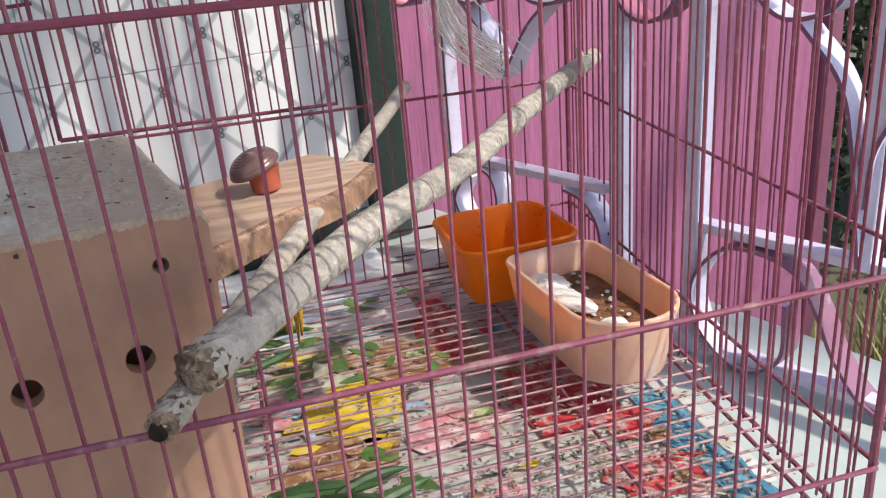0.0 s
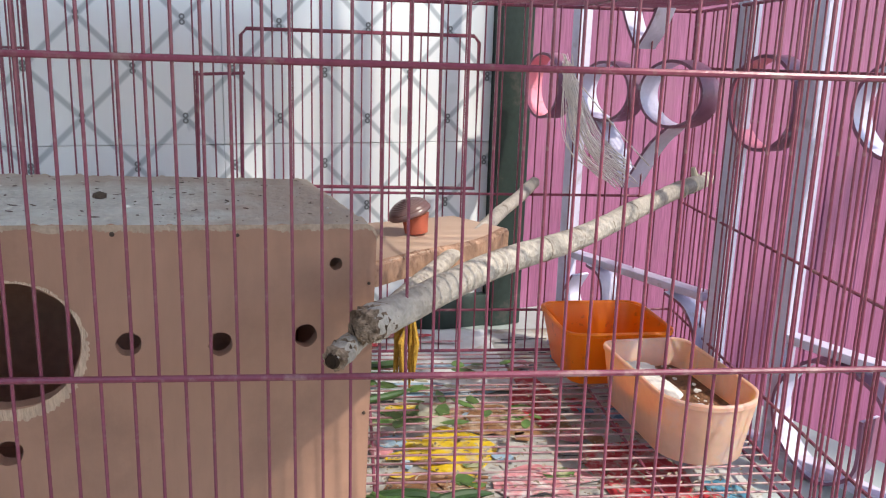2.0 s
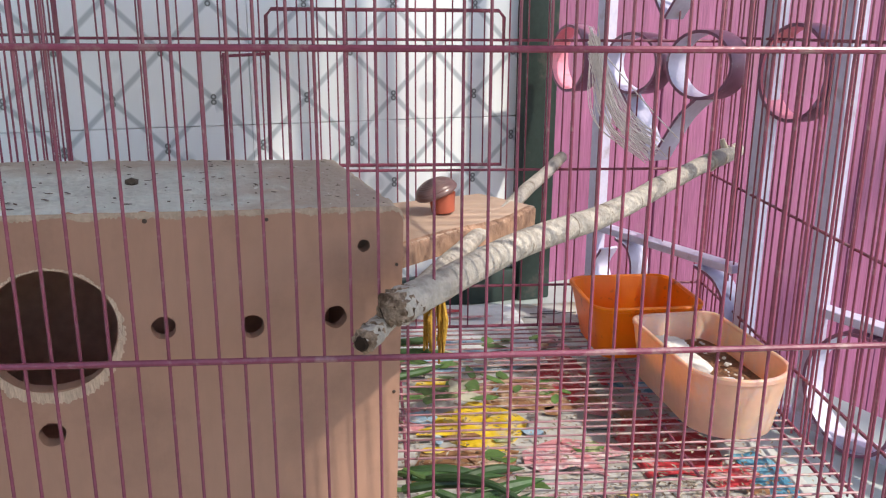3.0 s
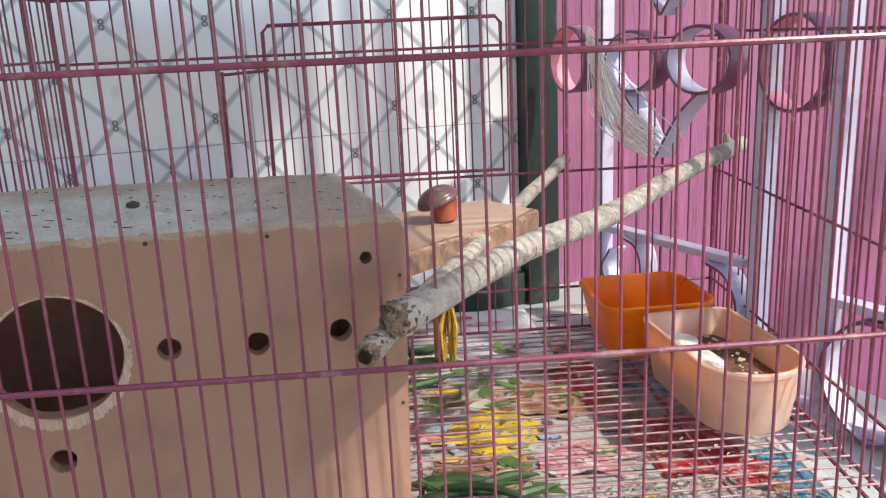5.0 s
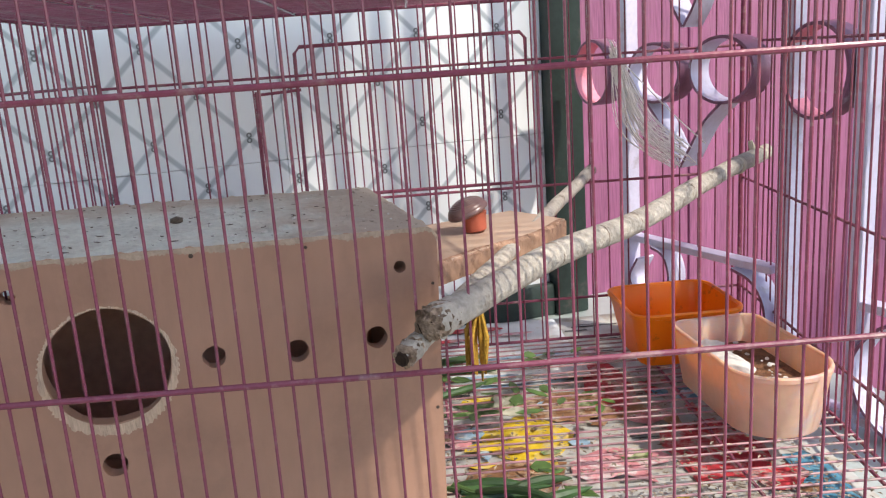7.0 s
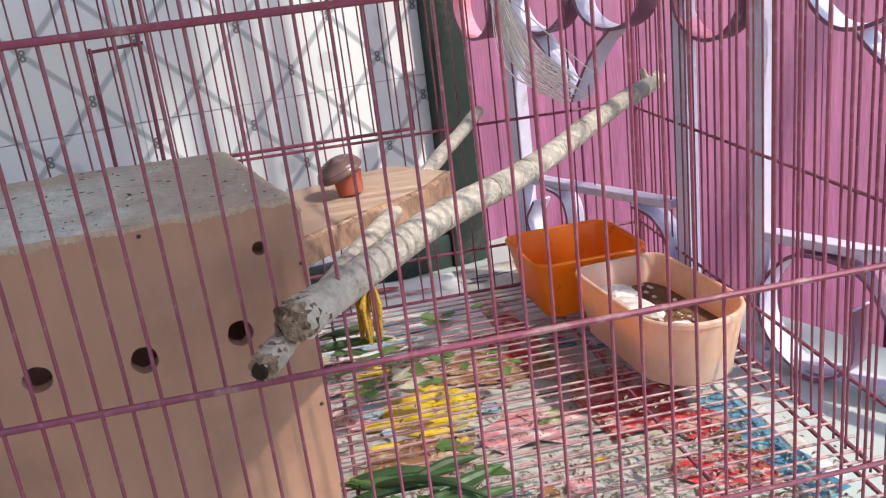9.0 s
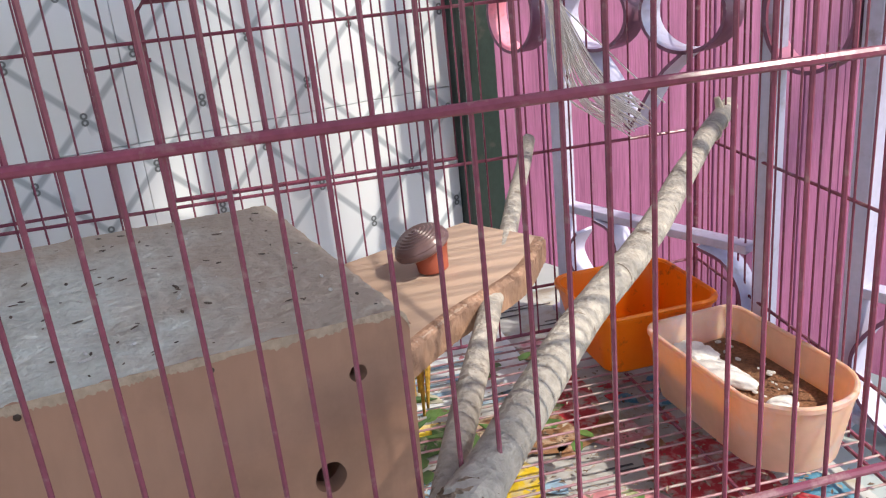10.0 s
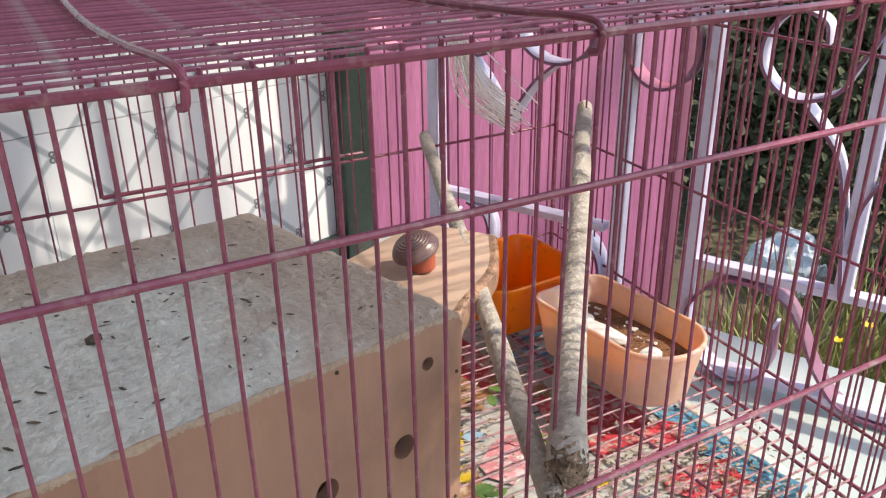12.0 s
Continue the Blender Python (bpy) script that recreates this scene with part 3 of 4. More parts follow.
for i in range(220):
    c = piece("crumb", crumb_mesh if i % 4 else flake_mesh, lid)
    s = rl.uniform(0.0003, 0.0011) * (1 if i % 4 else 1.3)
    c.matrix_basis = pose(rl.uniform(-W + 0.01, -0.006), rl.uniform(0.006, D - 0.01), 0.0008, 0, 0, rl.uniform(0, 180)) @ Matrix.Diagonal((s * rl.uniform(1.2, 4.0), s, s * 0.4, 1))
c = piece("crumb", crumb_mesh, lid)
c.matrix_basis = pose(-0.1712, 0.1020, 0.0024, 0, 0, 20) @ Matrix.Diagonal((0.0055, 0.004, 0.003, 1))

# ---------------------------------------------------------------- plank shelf fixed beside the box
b = bmesh.new()
plank = thing("plank_shelf", pose(0.2563, 0.092, 0.1790, 0, 0, BOX_TURN), "sawn pine plank shelf fixed to the nest box", "shelf")
prism(b, [(0.0005, 0.0165), (0.045, 0.0445), (0.100, 0.0705), (0.144, 0.112), (0.118, 0.176), (0.0005, 0.150)], 0.0, 0.0165, 0.0012)
part("board", b, PINE, plank)
# the torn edge left by the saw
ENDGRAIN = surface("sawn_end_grain", (0.38, 0.225, 0.15), 0.85, var=0.30, scale=30, fine=240, bump=0.9, grain=(1, 1, 0.5), dirt=(0.22, 0.12, 0.08), dirt_amount=0.25, dirt_scale=90, bump_depth=0.002)
b = bmesh.new()
run = spline([Vector((0.001, 0.0162, 0)), Vector((0.045, 0.0442, 0)), Vector((0.100, 0.0702, 0)), Vector((0.143, 0.1115, 0))], 48)
re_ = random.Random(14)
cols = []
for k, p in enumerate(run):
    q = run[min(k + 1, len(run) - 1)] - run[max(k - 1, 0)]
    out = Vector((q.y, -q.x, 0)).normalized()
    lift = 0.0006 * noise.noise((k * 0.3, 2, 1)) + re_.uniform(-0.0005, 0.0008)
    cols.append([b.verts.new(p - out * 0.0055 + Vector((0, 0, 0.0166))), b.verts.new(p - out * (0.0016 + re_.uniform(-0.001, 0.0016)) + Vector((0, 0, 0.0172 + lift))),
                 b.verts.new(p + out * (0.0010 + re_.uniform(0, 0.0006)) + Vector((0, 0, 0.0150 + lift))), b.verts.new(p + out * (0.0014 + 0.0006 * noise.noise((k * 0.4, 7, 1))) + Vector((0, 0, 0.007))),
                 b.verts.new(p + out * (0.0008 + re_.uniform(0, 0.0006)) + Vector((0, 0, 0.0005))), b.verts.new(p - out * 0.003 + Vector((0, 0, -0.0003 + re_.uniform(-0.0006, 0))))])
for u, v in zip(cols, cols[1:]):
    for m in range(5):
        b.faces.new((u[m], u[m + 1], v[m + 1], v[m]))
part("sawn_edge", b, ENDGRAIN, plank, "torn brown end grain")

# clay knob with a ringed cap on the plank
knob = thing("clay_pot", pose(0.2563, 0.092, 0.1957, 0, 0, BOX_TURN) @ pose(0.0605, 0.104, 0.0010, -3, -5), "small red clay pot with a ringed grey cap on the plank", "clay pot")


def lathe(profile, n=24):
    b = bmesh.new()
    rows = [[b.verts.new((r * math.cos(2 * math.pi * k / n), r * math.sin(2 * math.pi * k / n), z)) for k in range(n)] for r, z in profile]
    for a, c in zip(rows, rows[1:]):
        for k in range(n):
            b.faces.new((a[k], a[(k + 1) % n], c[(k + 1) % n], c[k]))
    b.faces.new(rows[0][::-1])
    b.faces.new(rows[-1])
    return b


part("pot_body", lathe([(0.0082, 0.0), (0.0092, 0.0008), (0.0102, 0.010), (0.0112, 0.0155)], 28), CLAY, knob, "red clay body")
rings = [(0.0090, 0.0), (0.0150, 0.0006), (0.0172, 0.0020), (0.0176, 0.0034)]
for i in range(10):
    g = radians(6 + 8.6 * i)
    r, z = 0.0172 * math.cos(g), 0.0036 + 0.0098 * math.sin(g)
    rings += [(r, z), (r - 0.0006, z + 0.0009)]
part("cap", lathe(rings, 32), CAPGREY, knob, "ringed grey cap").matrix_basis = pose(-0.0034, 0, 0.0142, 0, -16, 0)

# ---------------------------------------------------------------- perch of two tied sticks
perch = thing("branch_perch", pose(0, 0, 0), "forked grey branch perch laid across the cage", "perch")


def bough(a, c, r0, r1, seed, bend, n=190, k=18):
    rr = random.Random(seed)
    a, c = Vector(a), Vector(c)
    pts, rad = [], []
    for i in range(n + 1):
        t = i / n
        off = Vector((noise.noise((t * 3, seed, 0)), noise.noise((t * 3, seed, 5)), noise.noise((t * 3, seed, 9)))) * bend * math.sin(math.pi * t)
        pts.append(a.lerp(c, t) + off)
        chew = (0.45, 0.80, 0.96, 1.05, 1.08, 1.05, 1.02, 1.06, 1.03)[i] if i < 9 else 1.0
        rad.append((r0 + (r1 - r0) * t) * chew * (1 + 0.06 * noise.noise((t * 6, seed, 2))))
    b = bmesh.new()
    tube(b, pts, rad, k, squash=lambda i, q: 1 + 0.07 * noise.noise((i * 0.06, math.cos(q * 0.349) * 1.2, math.sin(q * 0.349) * 1.2 + seed)) + 0.03 * noise.noise((i * 0.25, q * 1.4, seed + 4))
         + 0.36 * max(0, 1 - i / 11) * noise.noise((i * 0.55, q * 0.9, seed)))
    return b


part("main_branch", bough((0.2435, -0.0255, 0.1955), (0.6529, 0.4799, 0.2055), 0.0095, 0.0086, 3, 0.008), BARK, perch, "thick grey branch with pale rings")
part("thin_branch", bough((0.2300, -0.042, 0.1840), (0.4540, 0.5075, 0.1945), 0.0064, 0.0066, 8, 0.006), BARK, perch, "thinner grey stick tied below")
b = bmesh.new()
tube(b, [(0.2436, -0.0254, 0.1955), (0.2430, -0.0262, 0.1955)], [0.0054, 0.0042], 12, squash=lambda i, q: 1 + 0.25 * noise.noise((i * 1.1, q * 1.5, 3)))
part("cut_end", b, CUTWOOD, perch, "dark chewed end")
b = bmesh.new()
tube(b, [(0.2301, -0.0418, 0.1840), (0.2294, -0.0433, 0.1840)], [0.0042, 0.0032], 12, squash=lambda i, q: 1 + 0.25 * noise.noise((i * 1.1, q * 1.5, 8)))
part("cut_end", b, CUTWOOD, perch, "dark chewed end")
CHEWED = surface("chewed_bark", (0.27, 0.195, 0.145), 0.95, spec=0.1, var=0.75, scale=120, fine=420, bump=1.0, dirt=(0.10, 0.065, 0.045), dirt_amount=0.45, dirt_scale=110, bump_depth=0.003)


def chewed_tip(a, c, r, length, seed):
    """Torn, flaking bark round the gnawed end of a stick."""
    rr = random.Random(seed)
    a, d = Vector(a), (Vector(c) - Vector(a)).normalized()
    n = 16
    rad = [r * (0.45 if i == 0 else 0.74 if i == 1 else 0.97 - 0.02 * max(0, i - 9) / 6) for i in range(n)]
    hop = {}
    for i in range(n):
        for q in range(26):
            hop[i, q] = 1 + (rr.uniform(-0.16, 0.14) + 0.25 * noise.noise((i * 0.6, q * 0.8, seed))) * (1 if i < 11 else 0.35)
    b = bmesh.new()
    tube(b, [a + d * (length * (i - 0.6) / n + (rr.uniform(-0.0006, 0.0006) if 0 < i < n - 1 else 0)) for i in range(n)], rad, 26, squash=lambda i, q: hop[i, q])
    return b


part("chewed_tip", chewed_tip((0.2435, -0.0255, 0.1955), (0.6529, 0.4799, 0.2055), 0.0095, 0.026, 4), CHEWED, perch, "gnawed flaking bark", smooth=False)
part("chewed_tip", chewed_tip((0.2300, -0.042, 0.1840), (0.4540, 0.5075, 0.1945), 0.0064, 0.028, 9), CHEWED, perch, "gnawed flaking bark", smooth=False)
PALE = surface("peeled_wood", (0.56, 0.49, 0.38), 0.8, var=0.15, scale=60, bump=0.3)
axis = Vector((0.6529, 0.4799, 0.2055)) - Vector((0.2435, -0.0255, 0.1955))
for t in (0.84, 0.90, 0.965):
    p = Vector((0.2435, -0.0255, 0.1955)) + axis * t
    b = bmesh.new()
    r = 0.0095 - 0.0009 * t + 0.0004
    tube(b, [p - axis.normalized() * 0.004, p, p + axis.normalized() * 0.004], [r * 0.97, r * 1.02, r * 0.97], 12)
    part("peel_or_shade_ring", b, PALE, perch, "pale peeled ring")
# dark rings drawn round the branch in place of shadows from the wires
WIRE_SHADE = surface("painted_wire_shade", (0.20, 0.15, 0.115), 0.9, var=0.3, scale=80, bump=0.3)
rk = random.Random(17)
for i in range(6):
    t = 0.22 + 0.10 * i + rk.uniform(-0.010, 0.010)
    wob = Vector([noise.noise((t * 3, 3, s)) for s in (0, 5, 9)]) * 0.008 * math.sin(math.pi * t)
    p = Vector((0.2435, -0.0255, 0.1955)) + axis * t + wob
    r = (0.0095 - 0.0009 * t) * (1 + 0.06 * noise.noise((t * 6, 3, 2))) * 1.012
    lean = axis.normalized() * rk.uniform(-0.0002, 0.0002)
    b = bmesh.new()
    tube(b, [p - axis.normalized() * 0.0006, p + lean, p + axis.normalized() * 0.0007], [r * 0.99, r * 1.006, r * 0.99], 18, cap=False,
         squash=lambda i, q: 1 + 0.06 * noise.noise((t * 40, q * 0.7, 1)))
    part("peel_or_shade_ring", b, WIRE_SHADE, perch, "thin dark ring painted as a wire shadow")
b = bmesh.new()
p = Vector((0.2435, -0.0255, 0.1955)) + axis * 0.935
tube(b, [p, p + Vector((-0.004, 0, 0.012)), p + Vector((-0.006, 0, 0.018))], [0.005, 0.0035, 0.0025], 8)
part("twig_stub", b, PALE, perch)

# jute strands that hang on the branch
jute = thing("jute_tassel", pose(0, 0, 0), "frayed tassel of pale jute fibre on the back wires", "tassel")
rj = random.Random(5)
for i in range(64):
    a = Vector((0.484 + rj.uniform(-0.006, 0.006), 0.505, 0.325 + rj.uniform(-0.02, 0.02)))
    wide = rj.gauss(0, 0.007)
    c = Vector((0.545 + wide + rj.uniform(-0.004, 0.010), 0.480 + rj.uniform(-0.02, 0.015), 0.205 + rj.uniform(-0.012, 0.022)))
    mid = a.lerp(c, 0.55) + Vector((wide * 0.8 - 0.010, rj.uniform(-0.008, 0.008), rj.uniform(-0.022, -0.010)))
    b = bmesh.new()
    tube(b, spline([a, mid, c], 6), rj.uniform(0.00025, 0.0008), 4)
    part("strand", b, FIBRE, jute)

# ---------------------------------------------------------------- food cups
def cup_shell(outline, height, thick, shrink, rim):
    """A tub: outer wall, rolled rim, inner wall and bottom, from a plan outline round its middle."""
    n = len(outline)
    b = bmesh.new()

    def ring(f, z, push=0.0):
        out = []
        for x, y in outline:
            d = math.hypot(x, y)
            k = f + push / d
            out.append(b.verts.new((x * k, y * k, z)))
        return out

    rows = [ring(shrink, 0), ring(shrink, 0, 0.001), ring(1.0, height - 0.004), ring(1.0, height - 0.003, rim), ring(1.0, height, rim), ring(1.0, height, -thick), ring(shrink, thick, -thick)]
    for a, c in zip(rows, rows[1:]):
        for k in range(n):
            b.faces.new((a[k], a[(k + 1) % n], c[(k + 1) % n], c[k]))
    b.faces.new(rows[0][::-1])
    b.faces.new(rows[-1])
    return b


def rounded(w, d, r, n=7, round_end=None):
    pts = []
    for cx, cy, a0, rr in ((w / 2, d / 2, 0, r), (-w / 2, d / 2, 90, r), (-w / 2, -d / 2, 180, round_end or r), (w / 2, -d / 2, 270, round_end or r)):
        sx, sy = (1 if cx > 0 else -1), (1 if cy > 0 else -1)
        for k in range(n + 1):
            a = radians(a0 + 90 * k / n)
            pts.append((cx - sx * rr + rr * math.cos(a), cy - sy * rr + rr * math.sin(a)))
    return pts


orange = thing("orange_cup", pose(0.531, 0.4445, FLOOR_Z + 0.0035, 0, 0, 2), "empty orange plastic feeding tub on the cage floor", "feeding cup")
part("cup_body", cup_shell(rounded(0.122, 0.120, 0.020), 0.0605, 0.0022, 0.80, 0.003), ORANGE, orange)


def cup_rim(outline, height, r, push):
    b = bmesh.new()
    ring = [Vector((x, y, height)) + Vector((x, y, 0)).normalized() * push for x, y in outline]
    return tube(b, ring + ring[:1], r, 8, cap=False)


part("rim", cup_rim(rounded(0.122, 0.120, 0.020), 0.0605, 0.0024, 0.0012), ORANGE, orange, "rounded orange rim")
cream = thing("cream_cup", pose(0.5565, 0.281, FLOOR_Z + 0.0035, 0, 0, 5), "cream plastic feeding cup with droppings and seed", "feeding cup")
part("cup_body", cup_shell(rounded(0.095, 0.176, 0.016, 9, 0.045), 0.0595, 0.003, 0.86, 0.0015), CREAM, cream)
part("rim", cup_rim(rounded(0.095, 0.176, 0.016, 9, 0.045), 0.0597, 0.0022, -0.0006), CREAM, cream, "rounded cream rim")
b = bmesh.new()
pts = rounded(0.083, 0.158, 0.014, 9, 0.039)
cv = b.verts.new((0, 0, 0.034))
rows = []
for f in (0.25, 0.5, 0.75, 0.96):
    rows.append([b.verts.new((x * f, y * f, 0.0335 + 0.0035 * noise.noise((x * f * 60, y * f * 60, 1)))) for x, y in pts])
for k in range(len(pts)):
    b.faces.new((cv, rows[0][k], rows[0][(k + 1) % len(pts)]))
    for a, c in zip(rows, rows[1:]):
        b.faces.new((a[k], a[(k + 1) % len(pts)], c[(k + 1) % len(pts)], c[k]))
part("seed_bed", b, SEED, cream, "brown husks and seed")
rd = random.Random(3)
b = bmesh.new()
bmesh.ops.create_icosphere(b, subdivisions=5, radius=1)
for v in b.verts:
    p = v.co.copy()
    k = 1 + 0.35 * noise.noise(p * 1.6) + 0.16 * noise.noise(p * 5) + 0.08 * noise.noise(p * 14)
    v.co = Vector((p.x * 0.022 * k, p.y * 0.026 * k, p.z * 0.007 * k))
part("dropping_crust", b, DROPPING, cream, "white crust of droppings").matrix_basis = pose(-0.016, 0.052, 0.037)
for x, y, a, lx, ly in ((-0.0145, 0.0190, -76, 0.034, 0.0125), (-0.0075, -0.0450, 20, 0.015, 0.011)):
    b = bmesh.new()
    bmesh.ops.create_icosphere(b, subdivisions=4, radius=1)
    for v in b.verts:
        p = v.co.copy()
        k = 1 + 0.10 * noise.noise(p * 2.2 + Vector((x * 90, 0, 0))) + 0.03 * noise.noise(p * 9)
        v.co = Vector((p.x * lx * k, p.y * ly * k, p.z * 0.006 * k))
    part("white_lump", b, DROPPING, cream, "smooth white lump on the seed").matrix_basis = pose(x, y, 0.0385, 0, 0, a)
b = bmesh.new()
bmesh.ops.create_icosphere(b, subdivisions=2, radius=1)
for v in b.verts:
    v.co *= 1 + 0.3 * noise.noise(v.co * 2)
crumb2 = finish("dropping", b, DROPPING)
for i in range(60):
    q = rd.uniform(0.001, 0.0032)
    piece("dropping", crumb2, cream).matrix_basis = pose(rd.uniform(-0.036, 0.025), rd.uniform(-0.04, 0.07), 0.036 + rd.uniform(0, 0.002), 0, 0, rd.uniform(0, 180)) @ Matrix.Diagonal((q, q * 0.7, q * 0.4, 1))

# ---------------------------------------------------------------- newspaper and greens under the grid
rp = random.Random(21)


def sheet(x0, y0, x1, y1, z, turn, label, crease=0.002):
    b = bmesh.new()
    n = 22
    g = [[b.verts.new((x0 + (x1 - x0) * i / n, y0 + (y1 - y0) * j / n, crease * noise.noise((i * 0.35, j * 0.35, z * 99)))) for j in range(n + 1)] for i in range(n + 1)]
    for i in range(n):
        for j in range(n):
            b.faces.new((g[i][j], g[i + 1][j], g[i + 1][j + 1], g[i][j + 1]))
    ob = solid("newspaper", b, PAPER, label, "newspaper", pose(0, 0, z, 0, 0, turn))
    sm = ob.modifiers.new("thickness", "SOLIDIFY")
    sm.thickness = 0.0004
    return ob


def patch(parent, name, cx, cy, rx, ry, z, seed, colour, n=11):
    """A printed area with a ragged outline."""
    b = bmesh.new()
    pts = []
    for k in range(n):
        a = 2 * math.pi * k / n
        f = 1 + 0.7 * noise.noise((math.cos(a) * 1.9, math.sin(a) * 1.9, seed))
        c, s = math.cos(a), math.sin(a)
        m = min(1 / max(abs(c), 1e-6), 1 / max(abs(s), 1e-6)) * 0.5 + 0.5
        pts.append((cx + rx * c * f * m, cy + ry * s * f * m))
    prism(b, pts, z, z + 0.0006)
    return part(name, b, INK[colour], parent, colour + " printed area")


PZ = SILL_Z + 0.010
paper = sheet(0.14, 0.10, 0.618, 0.70, PZ, 0, "colour-printed newspaper spread under the cage grid")
for i, (c, x, y, rx, ry) in enumerate((("yellow", 0.345, 0.325, 0.050, 0.045), ("brown", 0.315, 0.245, 0.055, 0.030), ("sky", 0.355, 0.475, 0.065, 0.022), ("red", 0.345, 0.610, 0.060, 0.006),
                                       ("rose", 0.265, 0.335, 0.018, 0.028), ("green", 0.300, 0.400, 0.045, 0.020), ("brown", 0.385, 0.390, 0.050, 0.030), ("brown", 0.440, 0.380, 0.035, 0.030),
                                       ("red", 0.515, 0.265, 0.045, 0.060), ("red", 0.555, 0.205, 0.025, 0.020), ("blue", 0.585, 0.190, 0.018, 0.060), ("red", 0.545, 0.135, 0.040, 0.025),
                                       ("blue", 0.590, 0.110, 0.020, 0.035), ("red", 0.450, 0.440, 0.030, 0.060), ("rose", 0.420, 0.250, 0.04, 0.03), ("yellow", 0.300, 0.425, 0.03, 0.012), ("rose", 0.475, 0.350, 0.03, 0.02))):
    patch(paper, "printed_area", x, y, rx, ry, 0.0016 + 0.0003 * (i % 5), i * 3.1, c)
# a whiter sheet with pale blue bands and a red heading lies over its rear part
WHITE_PAPER = surface("white_newsprint", (0.70, 0.71, 0.72), 0.85, var=0.10, scale=15, fine=90, bump=0.15, dirt=(0.55, 0.52, 0.48), dirt_amount=0.15, dirt_scale=28)
rear_paper = sheet(0.24, 0.445, 0.455, 0.670, PZ + 0.0062, 2, "white newspaper sheet with pale blue bands under the cage grid")
rear_paper.data.materials[0] = WHITE_PAPER
for i, (c, x, y, rx, ry) in enumerate((("sky", 0.345, 0.490, 0.080, 0.007), ("sky", 0.360, 0.520, 0.070, 0.005), ("sky", 0.320, 0.462, 0.060, 0.006), ("red", 0.330, 0.640, 0.045, 0.008), ("rose", 0.380, 0.610, 0.030, 0.005), ("red", 0.300, 0.600, 0.022, 0.005))):
    patch(rear_paper, "printed_area", x, y, rx, ry, 0.0024 + 0.0003 * (i % 3), 70 + i * 2.3, c)
rt = random.Random(8)
for i in range(70):
    x, y = rt.uniform(0.25, 0.60), rt.uniform(0.11, 0.60)
    if x > 0.47:
        c = rt.choice(("red", "red", "blue", "sky", "brown"))
    elif y > 0.43:
        c = rt.choice(("sky", "sky", "rose", "brown"))
    else:
        c = rt.choice(("yellow", "brown", "green", "rose", "brown", "sky"))
    patch(paper, "printed_area", x, y, rt.uniform(0.005, 0.018), rt.uniform(0.004, 0.014), 0.0034 + 0.0003 * (i % 4), i * 1.7 + 50, c, rt.choice((5, 6, 7, 9)))
b = bmesh.new()
for i in range(120):
    x, y = rt.uniform(0.16, 0.58), rt.uniform(0.12, 0.66)
    l = rt.uniform(0.01, 0.035)
    box(b, (x, y, 0.0016), (x + l, y + rt.uniform(0.0012, 0.003), 0.0021))
part("small_print", b, INK["dark"], paper, "dark bars of small print", smooth=False)["kind"] = "stuff"
tray_bm = bmesh.new()
box(tray_bm, (X0 + 0.01, 0.012, SILL_Z + 0.0005), (0.60, 0.505, SILL_Z + 0.004), 0.001, 1)
solid("droppings_tray", tray_bm, MARBLE, "pale metal droppings tray under the grid", "tray")


def husks(count, seed):
    rr = np.random.RandomState(seed)
    verts, faces = [], []
    for i in range(count):
        x, y = rr.uniform(0.24, 0.60), rr.uniform(0.03, 0.48)
        if rr.rand() < 0.55:
            y = rr.uniform(0.03, 0.20)
        l, w, a = rr.uniform(0.001, 0.0045), rr.uniform(0.0006, 0.0018), rr.uniform(0, 6.28)
        d, e = np.array((math.cos(a), math.sin(a))) * l, np.array((-math.sin(a), math.cos(a))) * w
        z = PZ + 0.005 if rr.rand() < 0.8 else FLOOR_Z + 0.004
        k = len(verts)
        verts += [(x - d[0], y - d[1], z), (x + e[0], y + e[1], z + 0.0008), (x + d[0], y + d[1], z + 0.0004), (x - e[0], y - e[1], z + 0.0008)]
        faces.append((k, k + 1, k + 2, k + 3))
    me = bpy.data.meshes.new("seed_husks")
    me.from_pydata(verts, [], faces)
    me.materials.append(HUSK)
    return tagged(new("seed_husks", me), "scattered tan seed husks on the newspaper", "seed husks", kind="stuff")


def husk_material():
    m = surface("seed_husk", (0.40, 0.31, 0.21), 0.85, var=0.2, scale=20, bump=0)
    nt = m.node_tree
    geo = nt.nodes.new("ShaderNodeNewGeometry")
    ramp = nt.nodes.new("ShaderNodeValToRGB")
    ramp.color_ramp.elements[0].color, ramp.color_ramp.elements[1].color = (0.12, 0.075, 0.045, 1), (0.46, 0.39, 0.31, 1)
    link(nt, geo.outputs["Random Per Island"], ramp.inputs[0])
    link(nt, ramp.outputs[0], nt.nodes["Principled BSDF"].inputs["Base Color"])
    return m


HUSK = husk_material()
husks(3200, 6)


def chilli(m, length, r, curve, dark):
    t = thing("green_chilli", m, "long green chilli lying on the cage floor", "vegetable", "chillies on the cage floor")
    pts = [(length * k / 10, curve * math.sin(math.pi * k / 10), 0) for k in range(11)]
    b = bmesh.new()
    tube(b, pts, [r * (0.55 + 0.45 * math.sin(math.pi * min(1, (k + 1.2) / 6))) if k < 4 else r * (1 - ((k - 4) / 6.3) ** 2) for k in range(11)], 9)
    part("pod", b, GREEN_VEG, t)
    b = bmesh.new()
    tube(b, [(0, 0, 0), (-0.006, 0.001, 0.002), (-0.02, 0.004, 0.004)], [r * 0.5, 0.0018, 0.0014], 6)
    part("stalk", b, LEAF_VEG, t, "pale green stalk")
    return t


